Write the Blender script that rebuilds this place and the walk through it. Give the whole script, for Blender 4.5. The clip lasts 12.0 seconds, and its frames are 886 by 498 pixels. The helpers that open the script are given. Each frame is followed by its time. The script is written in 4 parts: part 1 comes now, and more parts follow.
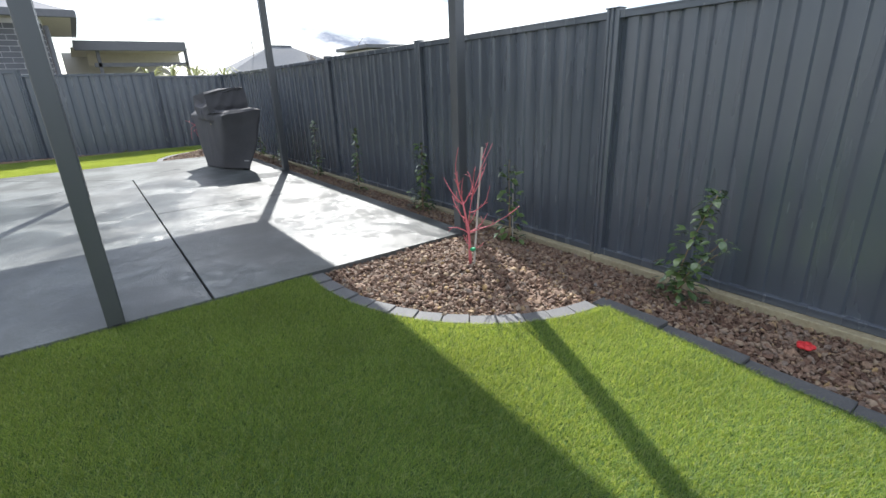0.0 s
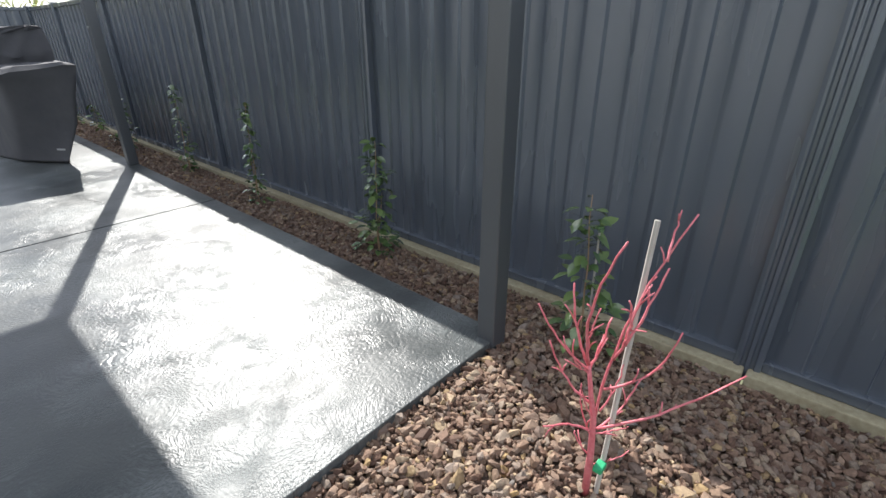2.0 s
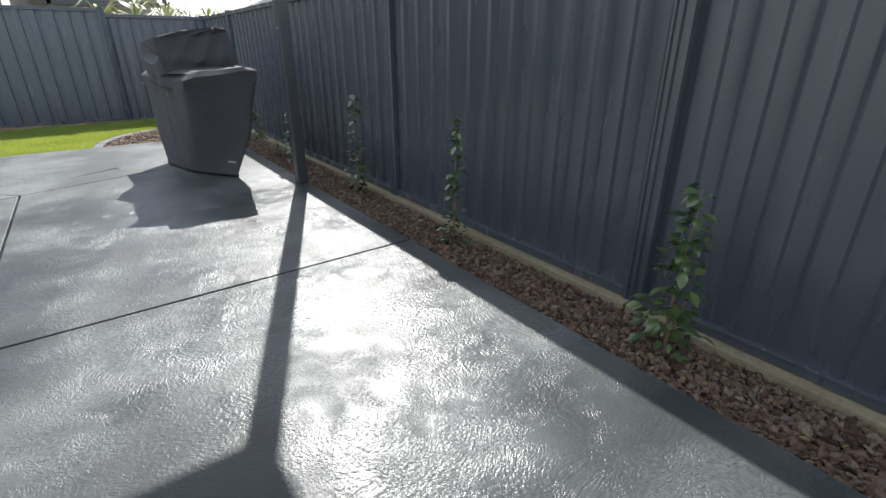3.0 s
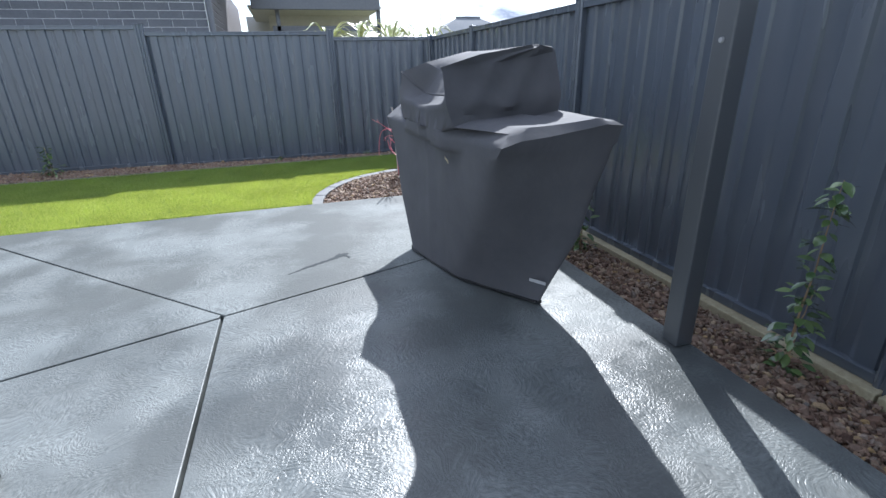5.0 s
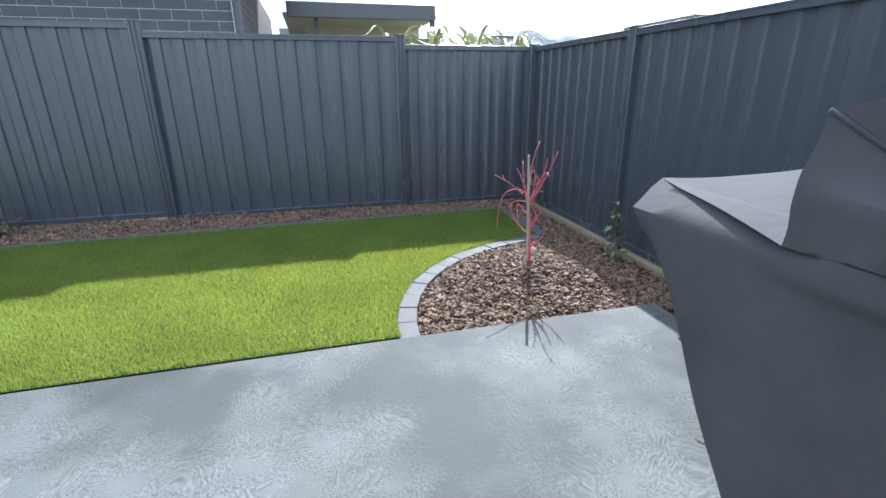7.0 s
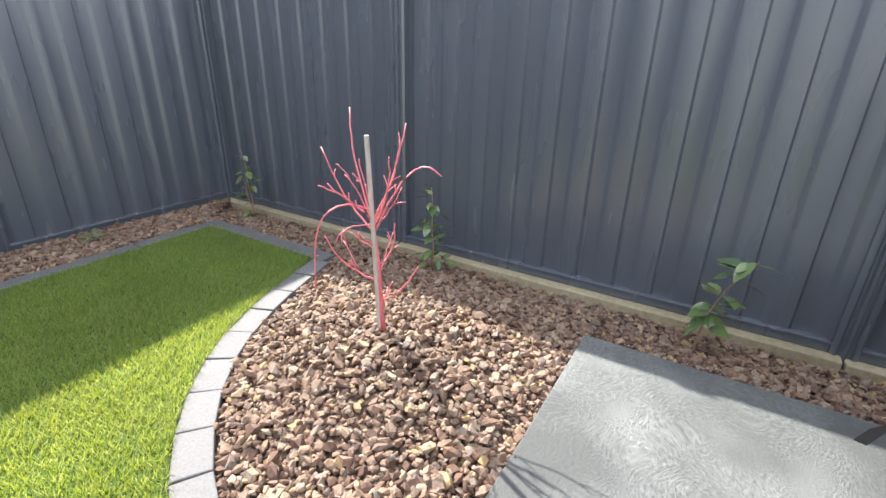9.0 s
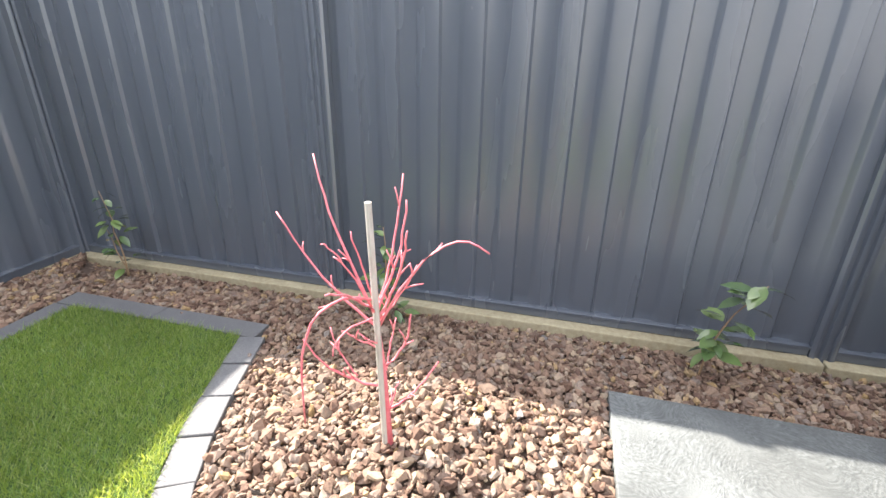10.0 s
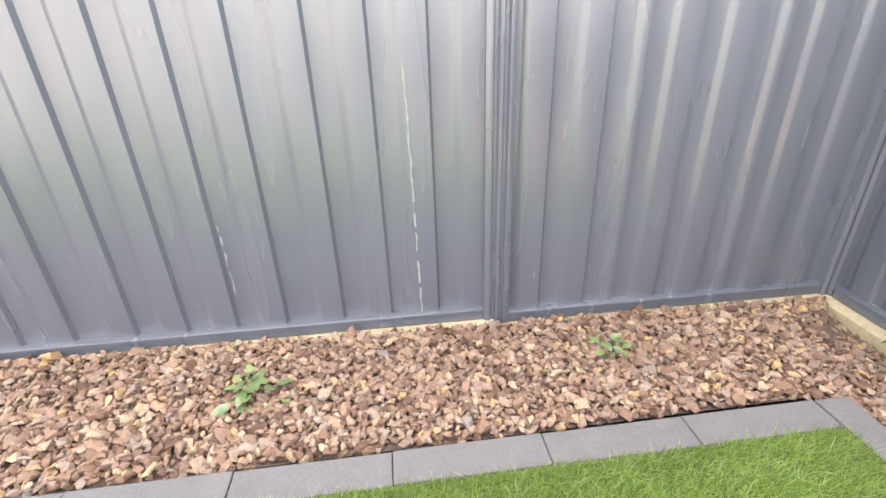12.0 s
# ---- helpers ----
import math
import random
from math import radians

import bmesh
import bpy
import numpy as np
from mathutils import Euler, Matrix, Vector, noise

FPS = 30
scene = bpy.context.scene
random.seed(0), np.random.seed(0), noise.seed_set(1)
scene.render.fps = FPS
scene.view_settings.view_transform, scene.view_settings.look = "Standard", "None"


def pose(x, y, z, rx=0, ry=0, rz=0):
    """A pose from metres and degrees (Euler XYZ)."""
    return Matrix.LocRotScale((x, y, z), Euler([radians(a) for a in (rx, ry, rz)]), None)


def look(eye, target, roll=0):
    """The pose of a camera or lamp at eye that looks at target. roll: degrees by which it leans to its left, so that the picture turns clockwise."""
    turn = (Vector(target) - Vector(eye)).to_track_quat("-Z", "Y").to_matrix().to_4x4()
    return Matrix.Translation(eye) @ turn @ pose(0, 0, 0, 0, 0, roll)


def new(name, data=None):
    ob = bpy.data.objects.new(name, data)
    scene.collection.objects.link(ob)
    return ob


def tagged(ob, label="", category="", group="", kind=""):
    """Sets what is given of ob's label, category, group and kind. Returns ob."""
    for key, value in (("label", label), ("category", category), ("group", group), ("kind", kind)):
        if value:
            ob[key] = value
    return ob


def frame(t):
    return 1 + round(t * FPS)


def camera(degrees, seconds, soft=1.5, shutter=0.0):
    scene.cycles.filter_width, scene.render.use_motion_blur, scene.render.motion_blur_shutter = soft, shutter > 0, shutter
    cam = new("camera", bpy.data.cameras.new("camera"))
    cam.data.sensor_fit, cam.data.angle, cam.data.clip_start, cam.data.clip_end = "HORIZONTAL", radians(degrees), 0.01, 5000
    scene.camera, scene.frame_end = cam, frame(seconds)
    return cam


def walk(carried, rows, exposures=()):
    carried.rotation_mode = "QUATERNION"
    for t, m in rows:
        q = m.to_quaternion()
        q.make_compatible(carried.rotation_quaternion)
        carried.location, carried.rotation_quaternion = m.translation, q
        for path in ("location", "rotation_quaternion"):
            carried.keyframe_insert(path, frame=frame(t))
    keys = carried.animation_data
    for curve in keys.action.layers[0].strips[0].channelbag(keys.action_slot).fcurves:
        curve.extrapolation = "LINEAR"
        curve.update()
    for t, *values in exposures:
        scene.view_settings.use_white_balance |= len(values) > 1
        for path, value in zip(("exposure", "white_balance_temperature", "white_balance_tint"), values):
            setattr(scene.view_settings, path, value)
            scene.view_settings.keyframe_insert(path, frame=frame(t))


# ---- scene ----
cam = camera(86.9, 12.0)

PATH = [
    (0, (-0.009, 0.263, 1.182), (1.099, 1.788, 0.515), -2.2),
    (0.5, (0.337, 0.765, 1.154), (1.648, 2.099, 0.446), -1.7),
    (1, (0.64, 1.227, 1.127), (2.069, 2.412, 0.384), -0.7),
    (1.5, (0.884, 1.713, 1.112), (2.322, 2.855, 0.319), -0.3),
    (2, (0.968, 2.275, 1.165), (2.327, 3.478, 0.326), -0.2),
    (2.5, (0.991, 2.914, 1.138), (2.228, 4.258, 0.324), -0.6),
    (3, (0.973, 3.616, 1.084), (2.06, 5.096, 0.291), -0.1),
    (3.5, (0.843, 4.266, 1.125), (1.818, 5.832, 0.353), 0.5),
    (3.7, (0.826, 4.521, 1.147), (1.757, 6.121, 0.389), 0.7),
    (5.3, (0.847, 6.521, 1.162), (1.342, 8.325, 0.453), -1.0),
    (5.5, (0.827, 6.745, 1.17), (1.305, 8.56, 0.479), -0.4),
    (6, (0.76, 7.348, 1.176), (1.212, 9.173, 0.494), -0.1),
    (6.5, (0.697, 7.965, 1.16), (1.108, 9.805, 0.494), -0.9),
    (6.7, (0.653, 8.175, 1.196), (1.081, 10.015, 0.538), -0.9),
    (8.3, (0.539, 9.744, 0.99), (1.665, 11.226, 0.258), 2.3),
    (8.5, (0.544, 9.888, 1.011), (1.818, 11.237, 0.264), 2.1),
    (9, (0.731, 10.193, 1.006), (2.317, 11.144, 0.242), 1.4),
    (9.5, (0.882, 10.431, 1.063), (2.655, 10.909, 0.271), 1.7),
    (10, (0.968, 10.75, 1.072), (2.752, 11.219, 0.298), 0.9),
    (10.5, (1.052, 11.093, 1.049), (2.742, 11.864, 0.309), 1.9),
    (11, (1.121, 11.449, 1.061), (2.575, 12.606, 0.321), 2.2),
    (11.5, (1.136, 11.801, 1.068), (2.09, 13.359, 0.255), 0.8),
    (12, (1.161, 12.026, 1.029), (1.331, 13.813, 0.148), -2.0),
]
# seconds, stops, kelvin, tint
EXPOSURES = [(0, 1.0, 6150, 10), (0.5, 1.17, 6200, 10), (1, 1.4, 6200, 10), (1.5, 1.35, 6250, 11), (2, 1.1, 6250, 10), (2.5, 0.8, 6250, 10), (3, 0.7, 6150, 10), (3.5, 0.6, 5850, 10),
             (5.5, 1.2, 5600, 10), (6.5, 1.0, 5600, 9), (8.5, 1.68, 5900, 11), (9.0, 1.85, 6500, 12), (9.5, 2.1, 6550, 12), (10, 2.35, 6700, 13), (10.5, 2.78, 7150, 15),
             (11, 3.22, 7750, 18), (11.5, 3.58, 7750, 19), (12, 3.5, 7600, 18)]
walk(cam, [(t, look(eye, target, roll)) for t, eye, target, roll in PATH], EXPOSURES)

# ---- sky, sun ----
SUN_EL, SUN_AZ = 39.6, 23.0
sun_way = Vector((math.sin(radians(SUN_AZ)) * math.cos(radians(SUN_EL)),
                  math.cos(radians(SUN_AZ)) * math.cos(radians(SUN_EL)), math.sin(radians(SUN_EL))))
world = bpy.data.worlds.new("sky")
scene.world = world
world.use_nodes = True
wt = world.node_tree
wt.nodes.clear()


def wnode(kind, **values):
    n = wt.nodes.new(kind)
    for key, v in values.items():
        n.inputs[key].default_value = v
    return n


sky = wnode("ShaderNodeTexSky")
sky.sky_type, sky.sun_disc = "NISHITA", False
sky.sun_elevation, sky.sun_rotation = radians(SUN_EL), radians(SUN_AZ)
coord = wnode("ShaderNodeTexCoord")
squash = wnode("ShaderNodeMapping")
squash.inputs["Scale"].default_value = (1, 1, 3.2)
cloud = wnode("ShaderNodeTexNoise", Scale=2.6, Detail=8.0, Roughness=0.62, Distortion=0.3)
cover = wnode("ShaderNodeValToRGB")
cover.color_ramp.elements[0].position, cover.color_ramp.elements[1].position = 0.36, 0.56
shade = wnode("ShaderNodeTexNoise", Scale=5.0, Detail=6.0, Roughness=0.6)
tone = wnode("ShaderNodeValToRGB")
tone.color_ramp.elements[0].position, tone.color_ramp.elements[0].color = 0.42, (1.9, 2.1, 2.6, 1)
tone.color_ramp.elements[1].position, tone.color_ramp.elements[1].color = 0.60, (8.8, 8.8, 8.8, 1)
blend = wt.nodes.new("ShaderNodeMixRGB")
back = wnode("ShaderNodeBackground", Strength=0.128)
wout = wnode("ShaderNodeOutputWorld")
wt.links.new(coord.outputs["Generated"], squash.inputs["Vector"])
wt.links.new(squash.outputs[0], cloud.inputs["Vector"])
wt.links.new(squash.outputs[0], shade.inputs["Vector"])
wt.links.new(cloud.outputs["Fac"], cover.inputs["Fac"])
wt.links.new(shade.outputs["Fac"], tone.inputs["Fac"])
wt.links.new(cover.outputs["Color"], blend.inputs["Fac"])
wt.links.new(sky.outputs[0], blend.inputs["Color1"])
wt.links.new(tone.outputs["Color"], blend.inputs["Color2"])
wt.links.new(blend.outputs[0], back.inputs["Color"])
wt.links.new(back.outputs[0], wout.inputs["Surface"])

sun = new("sun", bpy.data.lights.new("sun", "SUN"))
sun.data.energy, sun.data.angle, sun.data.color = 4.2, radians(0.55), (1.0, 0.95, 0.87)
sun.matrix_world = look((0, 0, 30), Vector((0, 0, 30)) - sun_way)


# ---- materials ----
def material(name):
    m = bpy.data.materials.new(name)
    m.use_nodes = True
    nt = m.node_tree
    return m, nt, nt.nodes["Principled BSDF"]


def tex(nt, kind, scale, vector=None, **values):
    n = nt.nodes.new(kind)
    n.inputs["Scale"].default_value = scale
    for key, v in values.items():
        n.inputs[key].default_value = v
    if vector is not None:
        nt.links.new(vector, n.inputs["Vector"])
    return n


def place(nt, scale=(1, 1, 1)):
    g = nt.nodes.new("ShaderNodeNewGeometry")
    m = nt.nodes.new("ShaderNodeMapping")
    m.inputs["Scale"].default_value = scale
    nt.links.new(g.outputs["Position"], m.inputs["Vector"])
    return m.outputs[0]


def ramp(nt, fac, *stops):
    r = nt.nodes.new("ShaderNodeValToRGB")
    els = r.color_ramp.elements
    while len(els) < len(stops):
        els.new(0.5)
    for el, (p, c) in zip(els, stops):
        el.position = p
        el.color = (*c, 1) if len(c) == 3 else c
    nt.links.new(fac, r.inputs["Fac"])
    return r.outputs["Color"]


def grey(v):
    return (v, v, v)


def math_node(nt, op, a, b=None):
    n = nt.nodes.new("ShaderNodeMath")
    n.operation = op
    for i, v in enumerate((a, b)):
        if v is None:
            continue
        if isinstance(v, (int, float)):
            n.inputs[i].default_value = v
        else:
            nt.links.new(v, n.inputs[i])
    return n.outputs[0]


def mix(nt, kind, fac, a, b):
    n = nt.nodes.new("ShaderNodeMixRGB")
    n.blend_type = kind
    for i, v in enumerate((fac, a, b)):
        if isinstance(v, (int, float)):
            n.inputs[i].default_value = v if i == 0 else (v, v, v, 1)
        elif isinstance(v, tuple):
            n.inputs[i].default_value = (*v, 1)
        else:
            nt.links.new(v, n.inputs[i])
    return n.outputs[0]


def bump(nt, bsdf, height, strength, distance=0.01, under=None):
    b = nt.nodes.new("ShaderNodeBump")
    b.inputs["Strength"].default_value, b.inputs["Distance"].default_value = strength, distance
    nt.links.new(height, b.inputs["Height"])
    if under is not None:
        nt.links.new(under, b.inputs["Normal"])
    nt.links.new(b.outputs[0], bsdf.inputs["Normal"])
    return b.outputs[0]


def speckled(name, dark, light, scale, rough=0.6, bump_by=0.3, stretch=(1, 1, 1), metal=0.0, distance=0.004):
    """A plain surface with grain at two scales."""
    m, nt, p = material(name)
    v = place(nt, stretch)
    a = tex(nt, "ShaderNodeTexNoise", scale, v, Detail=6.0, Roughness=0.65)
    b = tex(nt, "ShaderNodeTexNoise", scale * 0.07, v, Detail=3.0)
    f = math_node(nt, "ADD", math_node(nt, "MULTIPLY", a.outputs["Fac"], 0.6), math_node(nt, "MULTIPLY", b.outputs["Fac"], 0.4))
    nt.links.new(ramp(nt, f, (0.32, dark), (0.68, light)), p.inputs["Base Color"])
    nt.links.new(ramp(nt, b.outputs["Fac"], (0.3, grey(rough - 0.08)), (0.7, grey(min(1, rough + 0.08)))), p.inputs["Roughness"])
    p.inputs["Metallic"].default_value = metal
    bump(nt, p, a.outputs["Fac"], bump_by, distance)
    return m


def steel_paint(name, dark, light, rough=0.38):
    """Colour-coated sheet steel with dust runs and a few pale scuffs."""
    m, nt, p = material(name)
    v = place(nt, (1, 1, 0.12))
    runs = tex(nt, "ShaderNodeTexNoise", 5.0, v, Detail=3.0, Roughness=0.6)
    fine = tex(nt, "ShaderNodeTexNoise", 160.0, place(nt), Detail=2.0)
    spots = tex(nt, "ShaderNodeTexVoronoi", 5.0, place(nt, (1, 1, 0.6)))
    base = ramp(nt, runs.outputs["Fac"], (0.3, dark), (0.72, light))
    far = ramp(nt, spots.outputs["Distance"], (0.018, grey(1.0)), (0.03, grey(0.0)))
    base = mix(nt, "MIX", math_node(nt, "MULTIPLY", far, 0.12), base, (0.32, 0.32, 0.3))
    nt.links.new(base, p.inputs["Base Color"])
    nt.links.new(ramp(nt, runs.outputs["Fac"], (0.3, grey(rough - 0.02)), (0.7, grey(rough + 0.05))), p.inputs["Roughness"])
    wide = tex(nt, "ShaderNodeTexNoise", 1.3, place(nt), Detail=1.0)
    under = bump(nt, p, wide.outputs["Fac"], 0.2, 0.03)
    p.inputs["Specular IOR Level"].default_value = 0.9
    p.inputs["Coat Weight"].default_value, p.inputs["Coat Roughness"].default_value = 0.25, 0.3
    bump(nt, p, fine.outputs["Fac"], 0.05, 0.001, under)
    return m


def wet_concrete():
    m, nt, p = material("wet concrete")
    v = place(nt)
    g = tex(nt, "ShaderNodeTexNoise", 140.0, v, Detail=4.0, Roughness=0.7)
    pebbly = tex(nt, "ShaderNodeTexNoise", 62.0, v, Detail=2.0, Roughness=0.55, Distortion=0.5)
    cloudy = tex(nt, "ShaderNodeTexNoise", 1.7, v, Detail=7.0, Roughness=0.62, Distortion=0.5)
    pools = tex(nt, "ShaderNodeTexNoise", 0.75, v, Detail=5.0, Roughness=0.6, Distortion=0.8)
    warp = tex(nt, "ShaderNodeTexNoise", 3.0, v, Detail=2.0)
    bent = nt.nodes.new("ShaderNodeVectorMath")
    bent.operation = "MULTIPLY_ADD"
    nt.links.new(warp.outputs["Color"], bent.inputs[0])
    bent.inputs[1].default_value = (0.34, 0.34, 0.0)
    nt.links.new(v, bent.inputs[2])

    def swirl(scale, shift):
        """Broken strokes of a sponge turned round scattered centres."""
        moved = nt.nodes.new("ShaderNodeVectorMath")
        nt.links.new(bent.outputs[0], moved.inputs[0])
        moved.inputs[1].default_value = (shift, shift * 0.7, 0)
        cells = tex(nt, "ShaderNodeTexVoronoi", scale, moved.outputs[0], Randomness=1.0)
        d = nt.nodes.new("ShaderNodeVectorMath")
        d.operation = "SUBTRACT"
        nt.links.new(moved.outputs[0], d.inputs[0])
        nt.links.new(cells.outputs["Position"], d.inputs[1])
        xyz = nt.nodes.new("ShaderNodeSeparateXYZ")
        nt.links.new(d.outputs[0], xyz.inputs[0])
        x, y = xyz.outputs[0], xyz.outputs[1]
        r = math_node(nt, "SQRT", math_node(nt, "ADD", math_node(nt, "MULTIPLY", x, x), math_node(nt, "MULTIPLY", y, y)))
        turn = math_node(nt, "ARCTAN2", y, x)
        pick = nt.nodes.new("ShaderNodeSeparateXYZ")
        nt.links.new(cells.outputs["Color"], pick.inputs[0])
        polar = nt.nodes.new("ShaderNodeCombineXYZ")
        nt.links.new(math_node(nt, "MULTIPLY", r, 115.0), polar.inputs[0])
        nt.links.new(math_node(nt, "MULTIPLY", turn, 11.0), polar.inputs[1])
        nt.links.new(math_node(nt, "MULTIPLY", pick.outputs[0], 60.0), polar.inputs[2])
        lines = tex(nt, "ShaderNodeTexNoise", 1.0, polar.outputs[0], Detail=2.0, Roughness=0.6).outputs["Fac"]
        return mix(nt, "MIX", ramp(nt, r, (0.02, grey(0.0)), (0.09, grey(1.0))), 0.5, lines)

    patch = tex(nt, "ShaderNodeTexNoise", 3.2, v, Detail=2.0)
    strokes = mix(nt, "MIX", ramp(nt, patch.outputs["Fac"], (0.46, grey(0.0)), (0.54, grey(1.0))), swirl(2.3, 0.0), swirl(3.1, 5.0))
    strength = tex(nt, "ShaderNodeTexNoise", 1.6, v, Detail=3.0)
    rings = math_node(nt, "MULTIPLY", strokes, ramp(nt, strength.outputs["Fac"], (0.38, grey(0.35)), (0.62, grey(1.0))))
    wet = ramp(nt, math_node(nt, "ADD", math_node(nt, "MULTIPLY", pools.outputs["Fac"], 0.65), math_node(nt, "MULTIPLY", cloudy.outputs["Fac"], 0.35)),
               (0.45, grey(0.0)), (0.53, grey(1.0)))
    # the end of the slab beyond the slanting joint has dried
    spot = nt.nodes.new("ShaderNodeSeparateXYZ")
    nt.links.new(v, spot.inputs[0])
    damp = ramp(nt, math_node(nt, "MULTIPLY", math_node(nt, "ADD", spot.outputs[1], math_node(nt, "MULTIPLY", pools.outputs["Fac"], 1.6)), 0.1), (0.84, grey(1.0)), (0.97, grey(0.0)))
    wet = mix(nt, "MULTIPLY", 1.0, wet, damp)
    dry = ramp(nt, cloudy.outputs["Fac"], (0.3, (0.137, 0.149, 0.148)), (0.7, (0.188, 0.20, 0.195)))
    dry = mix(nt, "MULTIPLY", 1.0, dry, ramp(nt, rings, (0.22, grey(0.62)), (0.62, grey(1.3))))
    dry = mix(nt, "MULTIPLY", 0.3, dry, ramp(nt, strength.outputs["Fac"], (0.36, grey(0.82)), (0.64, grey(1.12))))
    dry = mix(nt, "MULTIPLY", 0.5, dry, ramp(nt, g.outputs["Fac"], (0.3, grey(0.72)), (0.7, grey(1.15))))
    soaked = mix(nt, "MULTIPLY", 1.0, dry, (0.72, 0.735, 0.75))
    nt.links.new(mix(nt, "MIX", wet, dry, soaked), p.inputs["Base Color"])
    nt.links.new(mix(nt, "MIX", wet, mix(nt, "MIX", damp, ramp(nt, cloudy.outputs["Fac"], (0.35, grey(0.6)), (0.65, grey(0.72))), ramp(nt, cloudy.outputs["Fac"], (0.35, grey(0.40)), (0.65, grey(0.48)))), grey(0.28)), p.inputs["Roughness"])
    nt.links.new(mix(nt, "MIX", damp, 0.2, 0.33), p.inputs["Specular IOR Level"])
    h = math_node(nt, "ADD", math_node(nt, "MULTIPLY", rings, 2.5), math_node(nt, "MULTIPLY", pebbly.outputs["Fac"], 0.75))
    bump(nt, p, h, 1.0, 0.0018)
    return m


def stone_material():
    m, nt, p = material("quarry gravel")
    geo = nt.nodes.new("ShaderNodeNewGeometry")
    ob = nt.nodes.new("ShaderNodeObjectInfo")
    r = math_node(nt, "FRACT", math_node(nt, "ADD", geo.outputs["Random Per Island"], ob.outputs["Random"]))
    c = ramp(nt, r, (0.0, (0.10, 0.060, 0.044)), (0.18, (0.18, 0.11, 0.078)), (0.36, (0.28, 0.186, 0.13)), (0.52, (0.195, 0.14, 0.11)),
             (0.68, (0.33, 0.225, 0.155)), (0.80, (0.25, 0.20, 0.165)), (0.93, (0.40, 0.305, 0.21)), (0.985, (0.39, 0.265, 0.125)), (1.0, (0.18, 0.17, 0.165)))
    n = tex(nt, "ShaderNodeTexNoise", 75.0, place(nt), Detail=5.0, Roughness=0.7)
    c = mix(nt, "MULTIPLY", 0.75, c, ramp(nt, n.outputs["Fac"], (0.3, grey(0.48)), (0.7, grey(1.18))))
    nt.links.new(c, p.inputs["Base Color"])
    p.inputs["Roughness"].default_value = 0.75
    p.inputs["Specular IOR Level"].default_value = 0.3
    bump(nt, p, n.outputs["Fac"], 0.6, 0.004)
    return m


def turf_material():
    """Plastic blades: green where they reflect, yellower where light comes through them."""
    m, nt, p = material("artificial turf")
    geo = nt.nodes.new("ShaderNodeNewGeometry")
    wide = tex(nt, "ShaderNodeTexNoise", 2.2, place(nt), Detail=3.0)
    patchy = ramp(nt, wide.outputs["Fac"], (0.3, grey(0.8)), (0.7, grey(1.12)))
    c = ramp(nt, geo.outputs["Random Per Island"], (0.0, (0.09, 0.185, 0.06)), (0.5, (0.15, 0.27, 0.09)), (0.84, (0.24, 0.35, 0.14)), (1.0, (0.38, 0.41, 0.26)))
    nt.links.new(mix(nt, "MULTIPLY", 0.7, c, patchy), p.inputs["Base Color"])
    p.inputs["Roughness"].default_value = 0.5
    p.inputs["Specular IOR Level"].default_value = 0.35
    thin = nt.nodes.new("ShaderNodeBsdfTranslucent")
    t = ramp(nt, geo.outputs["Random Per Island"], (0.0, (0.34, 0.44, 0.045)), (0.6, (0.56, 0.62, 0.075)), (1.0, (0.72, 0.72, 0.2)))
    nt.links.new(mix(nt, "MULTIPLY", 0.7, t, patchy), thin.inputs["Color"])
    both = nt.nodes.new("ShaderNodeMixShader")
    both.inputs[0].default_value = 0.46
    nt.links.new(p.outputs[0], both.inputs[1])
    nt.links.new(thin.outputs[0], both.inputs[2])
    nt.links.new(both.outputs[0], nt.nodes["Material Output"].inputs["Surface"])
    return m


def leaf_material(name, dark, light, rough=0.32):
    m, nt, p = material(name)
    ob = nt.nodes.new("ShaderNodeObjectInfo")
    n = tex(nt, "ShaderNodeTexNoise", 40.0, place(nt), Detail=3.0)
    f = math_node(nt, "ADD", math_node(nt, "MULTIPLY", ob.outputs["Random"], 0.7), math_node(nt, "MULTIPLY", n.outputs["Fac"], 0.3))
    nt.links.new(ramp(nt, f, (0.1, dark), (0.9, light)), p.inputs["Base Color"])
    p.inputs["Roughness"].default_value = rough
    p.inputs["Coat Weight"].default_value, p.inputs["Coat Roughness"].default_value = 0.7, 0.12
    bump(nt, p, n.outputs["Fac"], 0.2, 0.002)
    return m


def cover_cloth():
    m, nt, p = material("grill cover cloth")
    v = place(nt)
    weave = tex(nt, "ShaderNodeTexNoise", 420.0, v, Detail=2.0)
    folds = tex(nt, "ShaderNodeTexNoise", 9.0, place(nt, (1, 1, 0.55)), Detail=4.0, Roughness=0.55, Distortion=0.6)
    dust = tex(nt, "ShaderNodeTexNoise", 2.2, v, Detail=5.0, Roughness=0.65)
    nt.links.new(ramp(nt, dust.outputs["Fac"], (0.3, (0.079, 0.079, 0.086)), (0.7, (0.121, 0.12, 0.128))), p.inputs["Base Color"])
    nt.links.new(ramp(nt, dust.outputs["Fac"], (0.3, grey(0.72)), (0.7, grey(0.84))), p.inputs["Roughness"])
    p.inputs["Specular IOR Level"].default_value = 0.25
    under = bump(nt, p, folds.outputs["Fac"], 0.22, 0.02)
    bump(nt, p, weave.outputs["Fac"], 0.15, 0.001, under)
    return m


